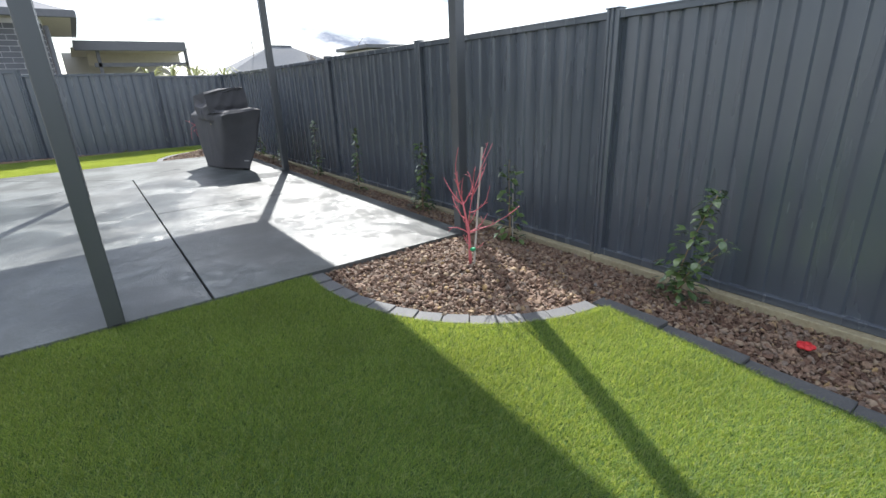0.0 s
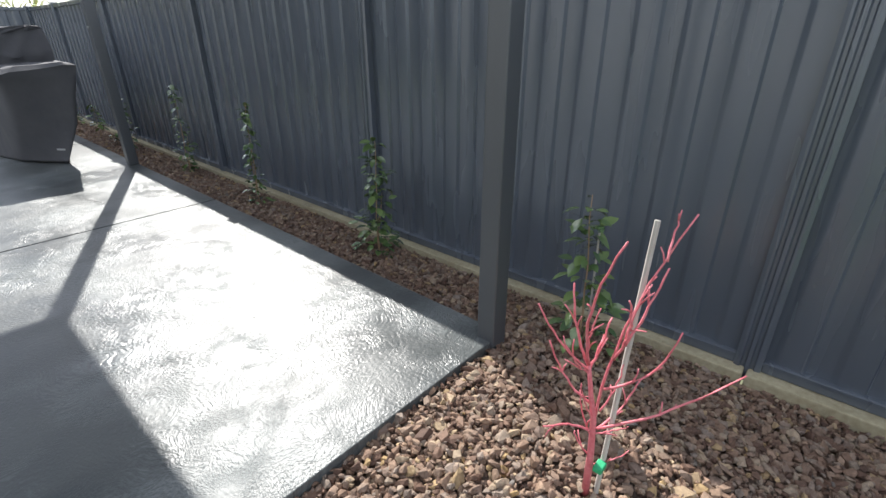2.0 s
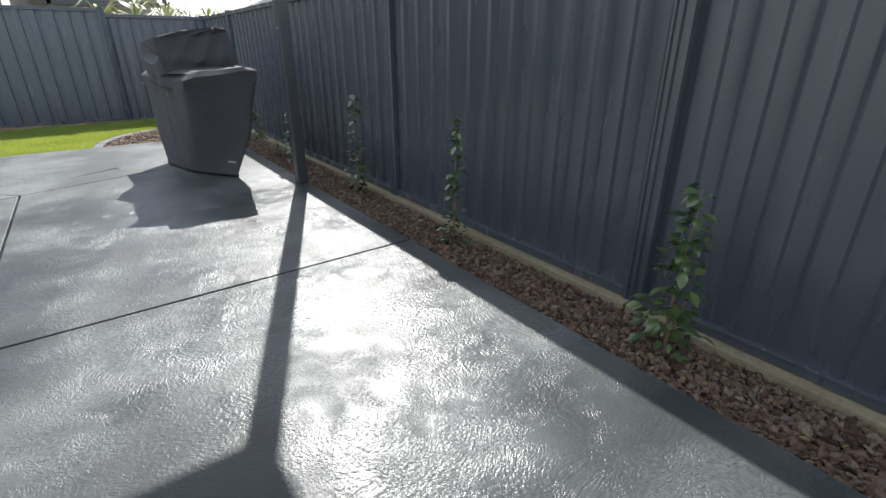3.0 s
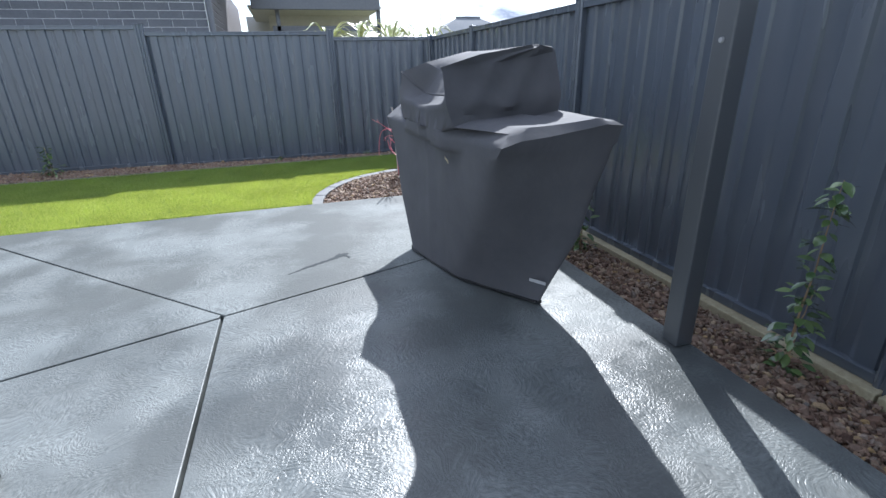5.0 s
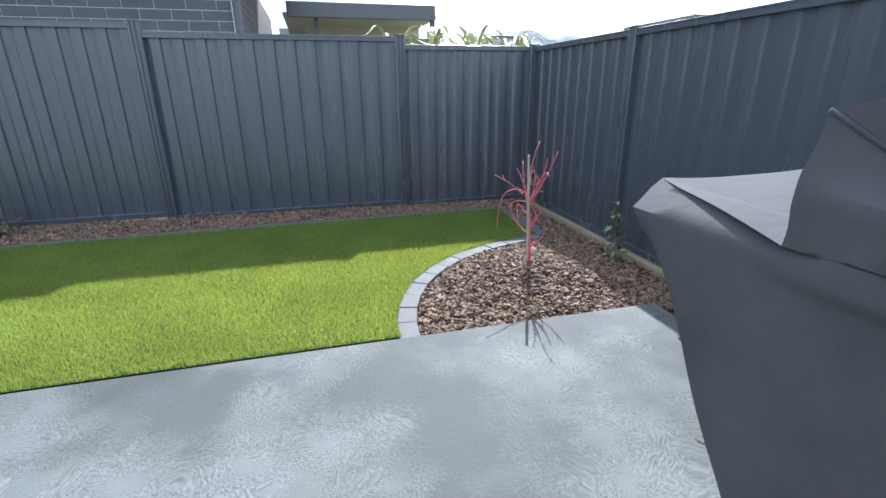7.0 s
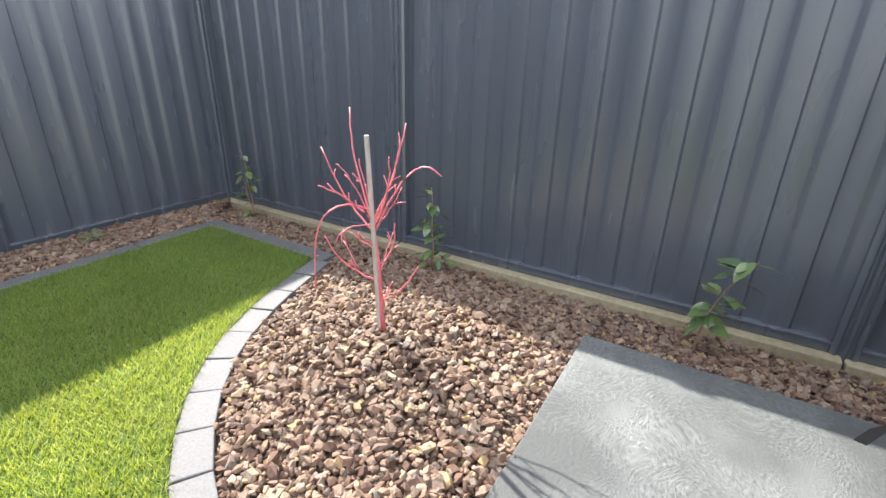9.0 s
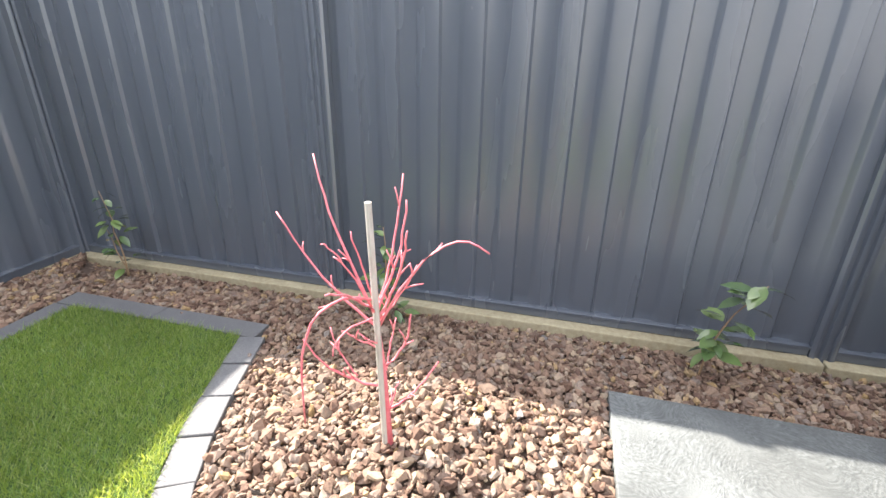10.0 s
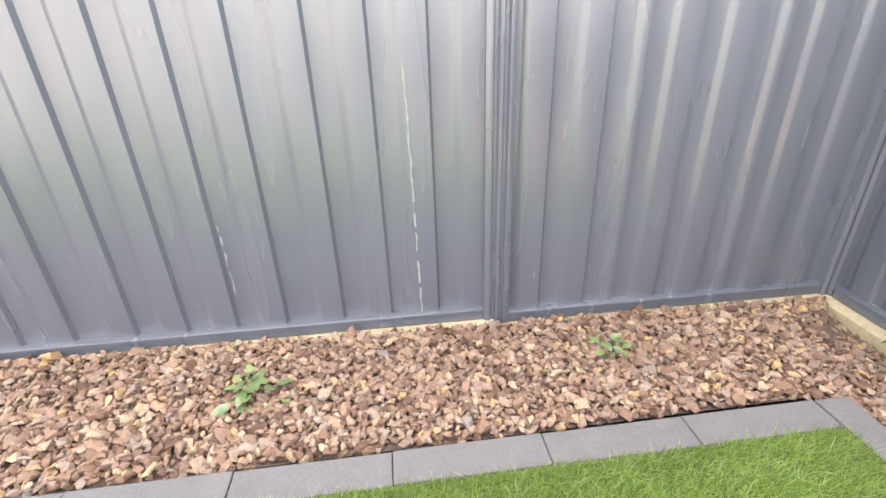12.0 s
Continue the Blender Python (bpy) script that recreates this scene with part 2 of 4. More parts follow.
FENCE = steel_paint("dark grey coated steel", (0.086, 0.101, 0.125), (0.100, 0.117, 0.143), 0.25)
POST = steel_paint("charcoal painted steel", (0.050, 0.056, 0.062), (0.066, 0.072, 0.080), 0.4)
CONCRETE = wet_concrete()
WATER = speckled("water-dark concrete", (0.045, 0.05, 0.052), (0.07, 0.076, 0.08), 60, 0.85, 0.3)
WATER.node_tree.nodes["Principled BSDF"].inputs["Specular IOR Level"].default_value = 0.12
PLINTH = speckled("pale plinth", (0.29, 0.245, 0.15), (0.48, 0.43, 0.29), 45, 0.85, 0.5)
STONE = stone_material()
SOIL = speckled("bed base", (0.06, 0.042, 0.032), (0.15, 0.105, 0.08), 60, 0.95, 0.8)
GROUND = speckled("ground", (0.10, 0.11, 0.06), (0.17, 0.17, 0.10), 8, 0.95, 0.5)
TURF = turf_material()
TURF_BASE = speckled("turf backing", (0.045, 0.085, 0.018), (0.085, 0.14, 0.03), 240, 0.9, 0.6)
PAVER = speckled("grey paver", (0.10, 0.102, 0.104), (0.19, 0.192, 0.194), 130, 0.75, 0.5)
DARK_PAVER = speckled("dark grey paver", (0.085, 0.087, 0.089), (0.14, 0.142, 0.143), 130, 0.8, 0.4)
COVER = cover_cloth()
WEB = speckled("black webbing", (0.012, 0.012, 0.013), (0.03, 0.03, 0.032), 200, 0.6, 0.3)
RUN = speckled("dried run", (0.19, 0.2, 0.2), (0.3, 0.3, 0.29), 90, 0.8, 0.1)
TAG = speckled("pale grey tag", (0.36, 0.36, 0.36), (0.5, 0.5, 0.5), 200, 0.6, 0.1)
CORAL = speckled("coral red bark", (0.54, 0.085, 0.115), (0.76, 0.26, 0.29), 70, 0.5, 0.25)
TAN_BARK = speckled("tan bark", (0.24, 0.15, 0.085), (0.40, 0.28, 0.16), 80, 0.7, 0.4)
STAKE = speckled("weathered stake", (0.36, 0.33, 0.29), (0.62, 0.59, 0.54), 60, 0.8, 0.3, (1, 1, 0.2))
LEAF = leaf_material("camellia leaf", (0.05, 0.10, 0.038), (0.17, 0.24, 0.08), 0.24)
BLADE = leaf_material("strap leaf", (0.30, 0.34, 0.11), (0.58, 0.58, 0.28), 0.5)
TIE = speckled("green tie", (0.02, 0.30, 0.12), (0.04, 0.42, 0.2), 90, 0.5, 0.1)
RED = speckled("red plastic", (0.55, 0.02, 0.03), (0.7, 0.05, 0.05), 60, 0.4, 0.1)
BRICK = speckled("grey brick", (0.115, 0.12, 0.135), (0.19, 0.195, 0.21), 35, 0.8, 0.5)
DARK_BRICK = speckled("dark brick", (0.10, 0.09, 0.10), (0.17, 0.155, 0.16), 35, 0.8, 0.5)
MORTAR = speckled("pale mortar", (0.70, 0.70, 0.70), (0.82, 0.82, 0.81), 80, 0.9, 0.4)
ROOF_DARK = speckled("grey roof metal", (0.12, 0.125, 0.14), (0.17, 0.175, 0.19), 20, 0.5, 0.2)
SOFFIT = speckled("cream lining", (0.50, 0.47, 0.40), (0.62, 0.59, 0.51), 12, 0.6, 0.1)
RENDER = speckled("house render", (0.50, 0.49, 0.46), (0.60, 0.59, 0.56), 30, 0.85, 0.3)
ROOF_PALE = speckled("pale roof", (0.13, 0.14, 0.155), (0.19, 0.2, 0.22), 6, 0.9, 0.2, (1, 1, 1))
TWIG = speckled("bare twig", (0.16, 0.12, 0.09), (0.28, 0.22, 0.17), 20, 0.9, 0.2)


# ---- mesh helpers ----
def part(name, bm, mtl, parent=None, label="", smooth=False):
    me = bpy.data.meshes.new(name)
    bm.normal_update()
    bm.to_mesh(me)
    bm.free()
    me.materials.append(mtl)
    if smooth:
        me.polygons.foreach_set("use_smooth", [True] * len(me.polygons))
    ob = new(name, me)
    ob.parent = parent
    if label:
        ob["label"] = label
    return ob


def raw(name, verts, faces, mtl, parent=None, smooth=False):
    """One mesh from arrays: verts (n, 3), faces (m, k)."""
    me = bpy.data.meshes.new(name)
    n, m, k = len(verts), len(faces), faces.shape[1]
    me.vertices.add(n)
    me.vertices.foreach_set("co", np.ascontiguousarray(verts, np.float32).ravel())
    me.loops.add(m * k)
    me.loops.foreach_set("vertex_index", np.ascontiguousarray(faces, np.int32).ravel())
    me.polygons.add(m)
    me.polygons.foreach_set("loop_start", np.arange(0, m * k, k, dtype=np.int32))
    me.polygons.foreach_set("loop_total", np.full(m, k, np.int32))
    me.update(calc_edges=True)
    me.validate()
    me.materials.append(mtl)
    me.polygons.foreach_set("use_smooth", [smooth] * m)
    ob = new(name, me)
    ob.parent = parent
    return ob


def empty(name, x, y, z, label, category, group="", kind=""):
    ob = new(name)
    ob.location = (x, y, z)
    ob.empty_display_size = 0.1
    bpy.context.view_layer.update()
    return tagged(ob, label, category, group, kind)


def at(ob, x, y, z):
    """Moves a part's mesh so that its numbers are the world's, under a parent that stands at x, y, z."""
    ob.location = (-x, -y, -z)
    return ob


def box(bm, x0, x1, y0, y1, z0, z1, bevel=0.0):
    m = Matrix.LocRotScale(((x0 + x1) / 2, (y0 + y1) / 2, (z0 + z1) / 2), None, (x1 - x0, y1 - y0, z1 - z0))
    made = bmesh.ops.create_cube(bm, size=1, matrix=m)["verts"]
    if bevel:
        edges = list({e for v in made for e in v.link_edges})
        bmesh.ops.bevel(bm, geom=edges, offset=bevel, segments=2, profile=0.5, affect="EDGES")
    return bm


def prism(bm, poly, z0, z1, bevel=0.0):
    lo = [bm.verts.new((x, y, z0)) for x, y in poly]
    hi = [bm.verts.new((x, y, z1)) for x, y in poly]
    n = len(poly)
    bm.faces.new(lo[::-1])
    top = bm.faces.new(hi)
    for i in range(n):
        bm.faces.new((lo[i], lo[(i + 1) % n], hi[(i + 1) % n], hi[i]))
    if bevel:
        bmesh.ops.bevel(bm, geom=list(top.edges), offset=bevel, segments=2, profile=0.5, affect="EDGES")
    return bm


def tube(bm, points, radii, sides=6):
    rings = []
    for i, p in enumerate(points):
        a = points[max(i - 1, 0)]
        b = points[min(i + 1, len(points) - 1)]
        d = (Vector(b) - Vector(a)).normalized()
        u = d.orthogonal().normalized()
        w = d.cross(u)
        rings.append([bm.verts.new(Vector(p) + radii[i] * (math.cos(2 * math.pi * k / sides) * u + math.sin(2 * math.pi * k / sides) * w)) for k in range(sides)])
    for r, s in zip(rings, rings[1:]):
        for k in range(sides):
            bm.faces.new((r[k], r[(k + 1) % sides], s[(k + 1) % sides], s[k]))
    bm.faces.new(rings[0][::-1])
    bm.faces.new(rings[-1])
    return bm


# ---- heights of the garden ----
FX, BY = 3.035, 13.63            # faces of the side fence and the back fence
SX, SY0, SY1 = 2.385, 3.19, 10.52  # the slab's edges


def lawn_z(x, y):
    return np.where(y < SY0, np.maximum(-0.02 - 0.05 * (SY0 - y), -0.15), -0.014)


def bed_z(x, y):
    """The gravel's surface: level with the edging, lower along the fences."""
    d = np.minimum(FX - x, BY - y)
    mid = np.where((y > SY0) & (y < SY1), -0.07, lawn_z(x, y) - 0.015)
    k = np.clip(1 - (d - 0.1) / 0.5, 0, 1)
    low = np.where(BY - y < FX - x, -0.062 - 0.014 * x, np.where(y < SY0, -0.175, -0.162))
    mound = 0.10 * np.exp(-((x - 1.92) ** 2 + (y - 11.1) ** 2) / 0.16) + 0.08 * np.exp(-((x - 1.95) ** 2 + (y - 2.63) ** 2) / 0.16)
    return mid * (1 - k) + np.minimum(low, np.maximum(mid, low)) * k + mound


# ---- the ground and the slab ----
bm = bmesh.new()
for x0, x1, y0, y1 in ((-400, 400, -400, 400),):
    bmesh.ops.create_grid(bm, x_segments=8, y_segments=8, size=400, matrix=pose(0, 0, -0.32))
tagged(part("ground", bm, GROUND), "bare grey-green ground reaching to the horizon", "ground", kind="structure")

slab = empty("pavement", 1.4, 7, 0, "wet grey sponge-finished concrete slab with dark control joints", "concrete slab", kind="structure")
J = 0.007
for poly in (
    [(0.38 + J, SY0), (SX, SY0), (SX, 5.88 - J), (0.38 + J, 5.88 - J)],
    [(0.38 + J, 5.88 + J), (SX, 5.88 + J), (SX, 9.15 - J), (0.38 + J, 8.51 - J)],
    [(0.39, 8.51 + J), (SX, 9.15 + J), (SX, SY1), (-1.64, SY1)],
    [(0.37, 8.525), (-1.66, SY1), (-5.5, SY1), (-5.5, 6.6), (0.36, 8.50)],
    [(0.38 - J, SY0), (0.38 - J, 8.49), (-5.5, 6.58), (-5.5, SY0)],
):
    area = sum(a[0] * b[1] - b[0] * a[1] for a, b in zip(poly, poly[1:] + poly[:1]))
    bm = prism(bmesh.new(), poly if area > 0 else poly[::-1], -0.3, 0.0, 0.004)
    at(part("slab_panel", bm, CONCRETE, slab), 1.4, 7, 0)


# ---- fences ----
def sheet(bm, length, z0, z1):
    """Ribbed sheet along +x from 0, its ribs standing out towards -y, 3 mm thick."""
    period, depth = 0.19, 0.017
    line, u = [], 0.0
    while u < length:
        for du, o in ((0.0, 0.0), (0.07, 0.0), (0.078, -0.25 * depth), (0.092, -0.78 * depth), (0.102, -depth), (0.18, -depth)):
            if u + du < length:
                line.append((u + du, o))
        u += period
    line.append((length, line[-1][1]))
    front = [[bm.verts.new((a, b, z)) for z in (z0, z1)] for a, b in line]
    rear = [[bm.verts.new((a, b + 0.003, z)) for z in (z0, z1)] for a, b in line]
    for s, flip in ((front, False), (rear, True)):
        for p, q in zip(s, s[1:]):
            f = (p[0], q[0], q[1], p[1])
            bm.faces.new(f[::-1] if flip else f)
    for i in range(len(line) - 1):
        for k in (0, 1):
            bm.faces.new((front[i][k], rear[i][k], rear[i + 1][k], front[i + 1][k]))
    return bm


def channel(bm, length, z0, z1, y0, y1):
    """A rail with a lip along both edges."""
    box(bm, 0, length, y0, y1, z0, z1, 0.004)
    box(bm, 0, length, y0 - 0.004, y0 + 0.006, z1 - 0.012, z1 - 0.002)
    return bm


def fluted_post(bm, z0, z1):
    prof = [(-0.05, 0.03), (-0.05, -0.03), (-0.036, -0.036), (-0.028, -0.036), (-0.022, -0.026), (-0.012, -0.026), (-0.006, -0.038),
            (0.006, -0.038), (0.012, -0.026), (0.022, -0.026), (0.028, -0.036), (0.036, -0.036), (0.05, -0.03), (0.05, 0.03)]
    return prism(bm, prof, z0, z1)


def fence_run(name, stops, turn, x, y, label, plinth=0.085):
    """stops: places of the posts along the run and the top and foot of the panel that follows each."""
    run = empty(name, x, y, 0, label, "fence", kind="structure")
    run.rotation_euler = (0, 0, radians(turn))
    for (s0, top, foot), (s1, _, _) in zip(stops, stops[1:]):
        length = s1 - s0
        for k in range(3):
            bm = sheet(bmesh.new(), length / 3, foot + 0.01, top - 0.012)
            panel = part("sheet", bm, FENCE, run, smooth=True)
            panel.data.set_sharp_from_angle(angle=radians(48))
            panel.location = (s0 + k * length / 3, 0.012, 0)
        part("top_rail", channel(bmesh.new(), length - 0.1, top - 0.05, top, -0.026, 0.026), FENCE, run).location = (s0 + 0.05, 0, 0)
        part("bottom_rail", channel(bmesh.new(), length - 0.1, foot, foot + 0.05, -0.026, 0.026), FENCE, run).location = (s0 + 0.05, 0, 0)
        part("plinth", box(bmesh.new(), 0, length - 0.012, -plinth, 0.02, -0.36, foot - 0.002, 0.006), PLINTH, run).location = (s0 + 0.006, 0, 0)
    for i, (s, top, foot) in enumerate(stops):
        high = max(top, stops[i - 1][1] if i else top)
        part("post", fluted_post(bmesh.new(), foot - 0.06, high + 0.012), FENCE, run).location = (s, 0, 0)
        part("post_cap", box(bmesh.new(), -0.056, 0.056, -0.042, 0.036, high + 0.012, high + 0.02, 0.003), FENCE, run).location = (s, 0, 0)
    return run


side = [(-7.155, 1.60, -0.13), (-4.775, 1.60, -0.13), (-2.395, 1.60, -0.13), (-0.015, 1.60, -0.13), (2.365, 1.60, -0.125), (4.745, 1.60, -0.125),
        (7.125, 1.595, -0.12), (9.60, 1.585, -0.12), (11.885, 1.58, -0.115), (13.63, 1.58, -0.115)]
# the run's own +x goes along -y of the garden, so that its ribs face the yard
fence_run("wall_east", [(-s, t, f) for s, t, f in side][::-1], -90, FX, 0, "dark grey ribbed steel side fence with fluted posts")
back_stops = [(-10.385, 1.89, 0.03), (-8.005, 1.89, 0.03), (-5.625, 1.81, 0.0), (-3.245, 1.735, -0.04), (-0.865, 1.66, -0.085), (1.52, 1.585, -0.11), (3.02, 1.585, -0.11)]
fence_run("wall_north", back_stops, 0, 0, BY, "dark grey ribbed steel back fence stepping up along the slope", 0.06)

# ---- pale runs down the back fence ----
def drip_run(x, z0, z1, width, seed):
    rng = random.Random(seed)
    bm, z, prev = bmesh.new(), z0, None
    while z > z1:
        if rng.random() < 0.16:
            prev = None
        w = width * rng.uniform(0.25, 1.0)
        c = x + 0.015 * (z0 - z) + rng.uniform(-0.002, 0.002)
        row = [bm.verts.new((c + o * w, y, z)) for o, y in ((-1, BY - 0.0070), (0, BY - 0.0082), (1, BY - 0.0070))]
        if prev:
            bm.faces.new((prev[0], row[0], row[1], prev[1]))
            bm.faces.new((prev[1], row[1], row[2], prev[2]))
        prev, z = row, z - 0.02
    return tagged(part("dried_run", bm, RUN), "thin pale dried run down the dark fence", "stain")


# ---- shade roof on four posts ----
patio = empty("patio_cover", 1.08, 5.4, 0, "flat charcoal patio roof on four square steel posts", "patio cover")
for px, py in ((2.335, 3.215), (2.345, 7.57), (-0.115, 3.215), (-0.20, 7.60)):
    foot = -0.2 if py < 4 and px > 0 else 0.0
    post = at(part("post", box(bmesh.new(), px - 0.043, px + 0.043, py - 0.043, py + 0.043, foot, 2.54, 0.006), POST, patio), 1.08, 5.4, 0)
    for h in (1.22, 1.52) if py > 5 and px > 0 else ():
        bolt = bmesh.new()
        bmesh.ops.create_cone(bolt, cap_ends=True, segments=10, radius1=0.011, radius2=0.008, depth=0.008, matrix=Matrix.Translation((px - 0.047, py, h)) @ pose(0, 0, 0, 0, -90, 0))
        part("bolt", bolt, TAG, post, "small bright bolt head")
for x0, x1, y0, y1 in ((-0.21, 2.385, 3.13, 3.23), (-0.21, 2.385, 7.535, 7.635), (2.285, 2.385, 3.23, 7.535), (-0.21, -0.11, 3.23, 7.535)):
    at(part("beam", box(bmesh.new(), x0, x1, y0, y1, 2.54, 2.70, 0.004), POST, patio), 1.08, 5.4, 0)
at(part("roof_sheet", box(bmesh.new(), -0.22, 2.395, 3.12, 7.70, 2.70, 2.75, 0.004), ROOF_DARK, patio), 1.08, 5.4, 0)

# ---- the own house and the near end, plain, to close the yard ----
tagged(part("wall_west", box(bmesh.new(), -5.8, -5.55, -7.1, 13.55, -0.3, 2.7), RENDER), "plain rendered house wall beside the slab", "wall", kind="structure")
tagged(part("wall_south", box(bmesh.new(), -5.55, 2.95, -7.4, -7.15, -0.3, 1.75), FENCE), "plain dark fence closing the near end", "wall", kind="structure")


drip_run(1.205, 0.92, -0.08, 0.005, 31)
drip_run(0.515, 0.40, 0.10, 0.004, 32)

# ---- water spilt on the slab ----
def water_stain(points, widths, seed):
    rng = random.Random(seed)
    bm = bmesh.new()
    prev = None
    n = 26
    for i in range(n + 1):
        f = i / n * (len(points) - 1)
        k = min(len(points) - 2, int(f))
        p = Vector(points[k]).lerp(Vector(points[k + 1]), f - k)
        w = widths[k] + (widths[k + 1] - widths[k]) * (f - k)
        d = (Vector(points[k + 1]) - Vector(points[k])).normalized()
        nrm = Vector((-d.y, d.x))
        up, down = w * rng.uniform(0.6, 1.3), w * rng.uniform(0.6, 1.3)
        row = [bm.verts.new((q.x, q.y, z)) for q, z in ((p - nrm * down, 0.0005), (p, 0.002), (p + nrm * up, 0.0005))]
        if prev:
            bm.faces.new((prev[0], row[0], row[1], prev[1]))
            bm.faces.new((prev[1], row[1], row[2], prev[2]))
        prev = row
    return tagged(part("water_stain", bm, WATER), "dark wet streak of spilt water on concrete", "stain")


water_stain([(0.70, 8.93), (0.83, 9.015), (0.96, 9.082), (1.05, 9.14), (1.09, 9.16)], [0.003, 0.016, 0.018, 0.034, 0.01], 1)
water_stain([(1.05, 9.14), (1.085, 9.10), (1.09, 9.06)], [0.012, 0.012, 0.002], 2)


# ---- lawns, edging and gravel: outlines ----
A1, R1 = (2.31, 3.05), 1.33      # the near bed's arc: middle, and radius on the lawn's side
A2, R2 = (2.30, 10.50), 1.385   # the far bed's arc
W = 0.105                       # width of the edging pavers


def arc(c, r, a0, a1, n):
    return [(c[0] + r * math.cos(radians(a0 + (a1 - a0) * i / n)), c[1] + r * math.sin(radians(a0 + (a1 - a0) * i / n))) for i in range(n + 1)]


near_line = [(0.975, 3.19)] + arc(A1, R1, 174.5, 264, 16) + [(2.215, 1.70), (2.235, -4.0)]
far_line = [(0.915, 10.52)] + arc(A2, R2, 178, 110, 12) + [(2.0, 11.865), (2.33, 11.965), (2.33, 12.84), (-5.5, 12.74)]


def inside(px, py, poly):
    hit = np.zeros(len(px), bool)
    for (x0, y0), (x1, y1) in zip(poly, poly[1:] + poly[:1]):
        cross = ((y0 > py) != (y1 > py)) & (px < (x1 - x0) * (py - y0) / (y1 - y0 + 1e-12) + x0)
        hit ^= cross
    return hit


near_lawn = near_line + [(-5.5, -4.0), (-5.5, 3.185)]
far_lawn = [(0.925, 10.556)] + far_line[2:] + [(-5.5, 10.556)]


def offset_line(line, w):
    """The same line pushed to its left-hand side by w."""
    out = []
    for i, p in enumerate(line):
        a, b = Vector(line[max(i - 1, 0)]), Vector(line[min(i + 1, len(line) - 1)])
        d = (b - a).normalized()
        k = 1.0
        if 0 < i < len(line) - 1:
            e = (Vector(p) - a).normalized()
            k = 1 / max(0.6, math.sqrt(max(0.0, (1 + e.dot((b - Vector(p)).normalized())) / 2)))
        out.append((p[0] - d.y * w * k, p[1] + d.x * w * k))
    return out


near_bed = offset_line(near_line, W) + [(2.97, -4.0), (2.97, 3.18)]
far_bed = offset_line(far_line, -W) + [(-5.5, 13.58), (2.97, 13.58), (2.97, 10.53)]
strip_bed = [(SX + 0.004, 3.18), (2.97, 3.18), (2.97, 10.53), (SX + 0.004, 10.53)]


def surface(name, poly, height, mtl, label, category, step=0.06, drop=0.0):
    """A sheet cut to an outline that follows the garden's heights."""
    bm = bmesh.new()
    bm.faces.new([bm.verts.new((x, y, 0)) for x, y in poly])
    xs, ys = [p[0] for p in poly], [p[1] for p in poly]
    for axis, lo, hi in ((0, min(xs), max(xs)), (1, min(ys), max(ys))):
        v = lo + step
        while v < hi:
            co = (v, 0, 0) if axis == 0 else (0, v, 0)
            no = (1, 0, 0) if axis == 0 else (0, 1, 0)
            bmesh.ops.bisect_plane(bm, geom=bm.verts[:] + bm.edges[:] + bm.faces[:], plane_co=co, plane_no=no)
            v += step
    for v in bm.verts:
        v.co.z = float(height(np.array(v.co.x), np.array(v.co.y))) - drop
    for f in bm.faces:
        if f.normal.z < 0:
            f.normal_flip()
    return tagged(part(name, bm, mtl), label, category, kind="structure")


turf_near = surface("lawn", near_lawn, lawn_z, TURF_BASE, "short green artificial turf lawn, half in shade", "lawn", 0.5)
turf_far = surface("lawn", far_lawn, lawn_z, TURF_BASE, "bright green artificial turf lawn before the back fence", "lawn", 0.7)
bed_a = surface("garden_bed", near_bed, bed_z, SOIL, "garden bed of brown quarry gravel behind curved edging", "garden bed", 0.2, 0.02)
bed_b = surface("garden_bed", far_bed, bed_z, SOIL, "garden bed of brown quarry gravel along the back fence", "garden bed", 0.3, 0.02)
bed_c = surface("garden_bed", strip_bed, bed_z, SOIL, "narrow gravel strip between slab and side fence", "garden bed", 0.2, 0.02)


# ---- edging pavers ----
def along(line, step):
    """Even stations along a line."""
    total = sum((Vector(q) - Vector(p)).length for p, q in zip(line, line[1:]))
    step = total / max(1, round(total / step)) * 0.99999
    out, rest = [Vector(line[0])], 0.0
    for a, b in zip(line, line[1:]):
        a, b = Vector(a), Vector(b)
        length = (b - a).length
        s = step - rest
        while s <= length:
            out.append(a.lerp(b, s / length))
            s += step
        rest = length - (s - step)
    return out


def edging(line, step, label, parent_name, side=1, mtl=None):
    rng = random.Random(7)
    kerb = empty(parent_name, line[0][0], line[0][1], 0, label, "edging", kind="structure")
    pieces, gap = [], 0.003 if step < 0.3 else 0.001
    stations = along(line, step)
    for a, b in zip(stations, stations[1:]):
        d = (b - a).normalized()
        n = Vector((-d.y, d.x)) * side
        pieces.append((a + d * gap, b - d * gap, n))
    for a, b, n in pieces:
        z = float(lawn_z(np.array((a.x + b.x) / 2), np.array((a.y + b.y) / 2))) + 0.006 + rng.uniform(-0.003, 0.003)
        inner = 0.94 if step < 0.3 else 1.0
        mid, half = (a + b) / 2, (b - a) / 2
        poly = [a, b, mid + half * inner + n * W, mid - half * inner + n * W]
        poly = poly if side > 0 else poly[::-1]
        bm = prism(bmesh.new(), [(p.x - line[0][0], p.y - line[0][1]) for p in poly], z - 0.06, z, 0.004)
        part("paver", bm, mtl or PAVER, kerb)
    return kerb


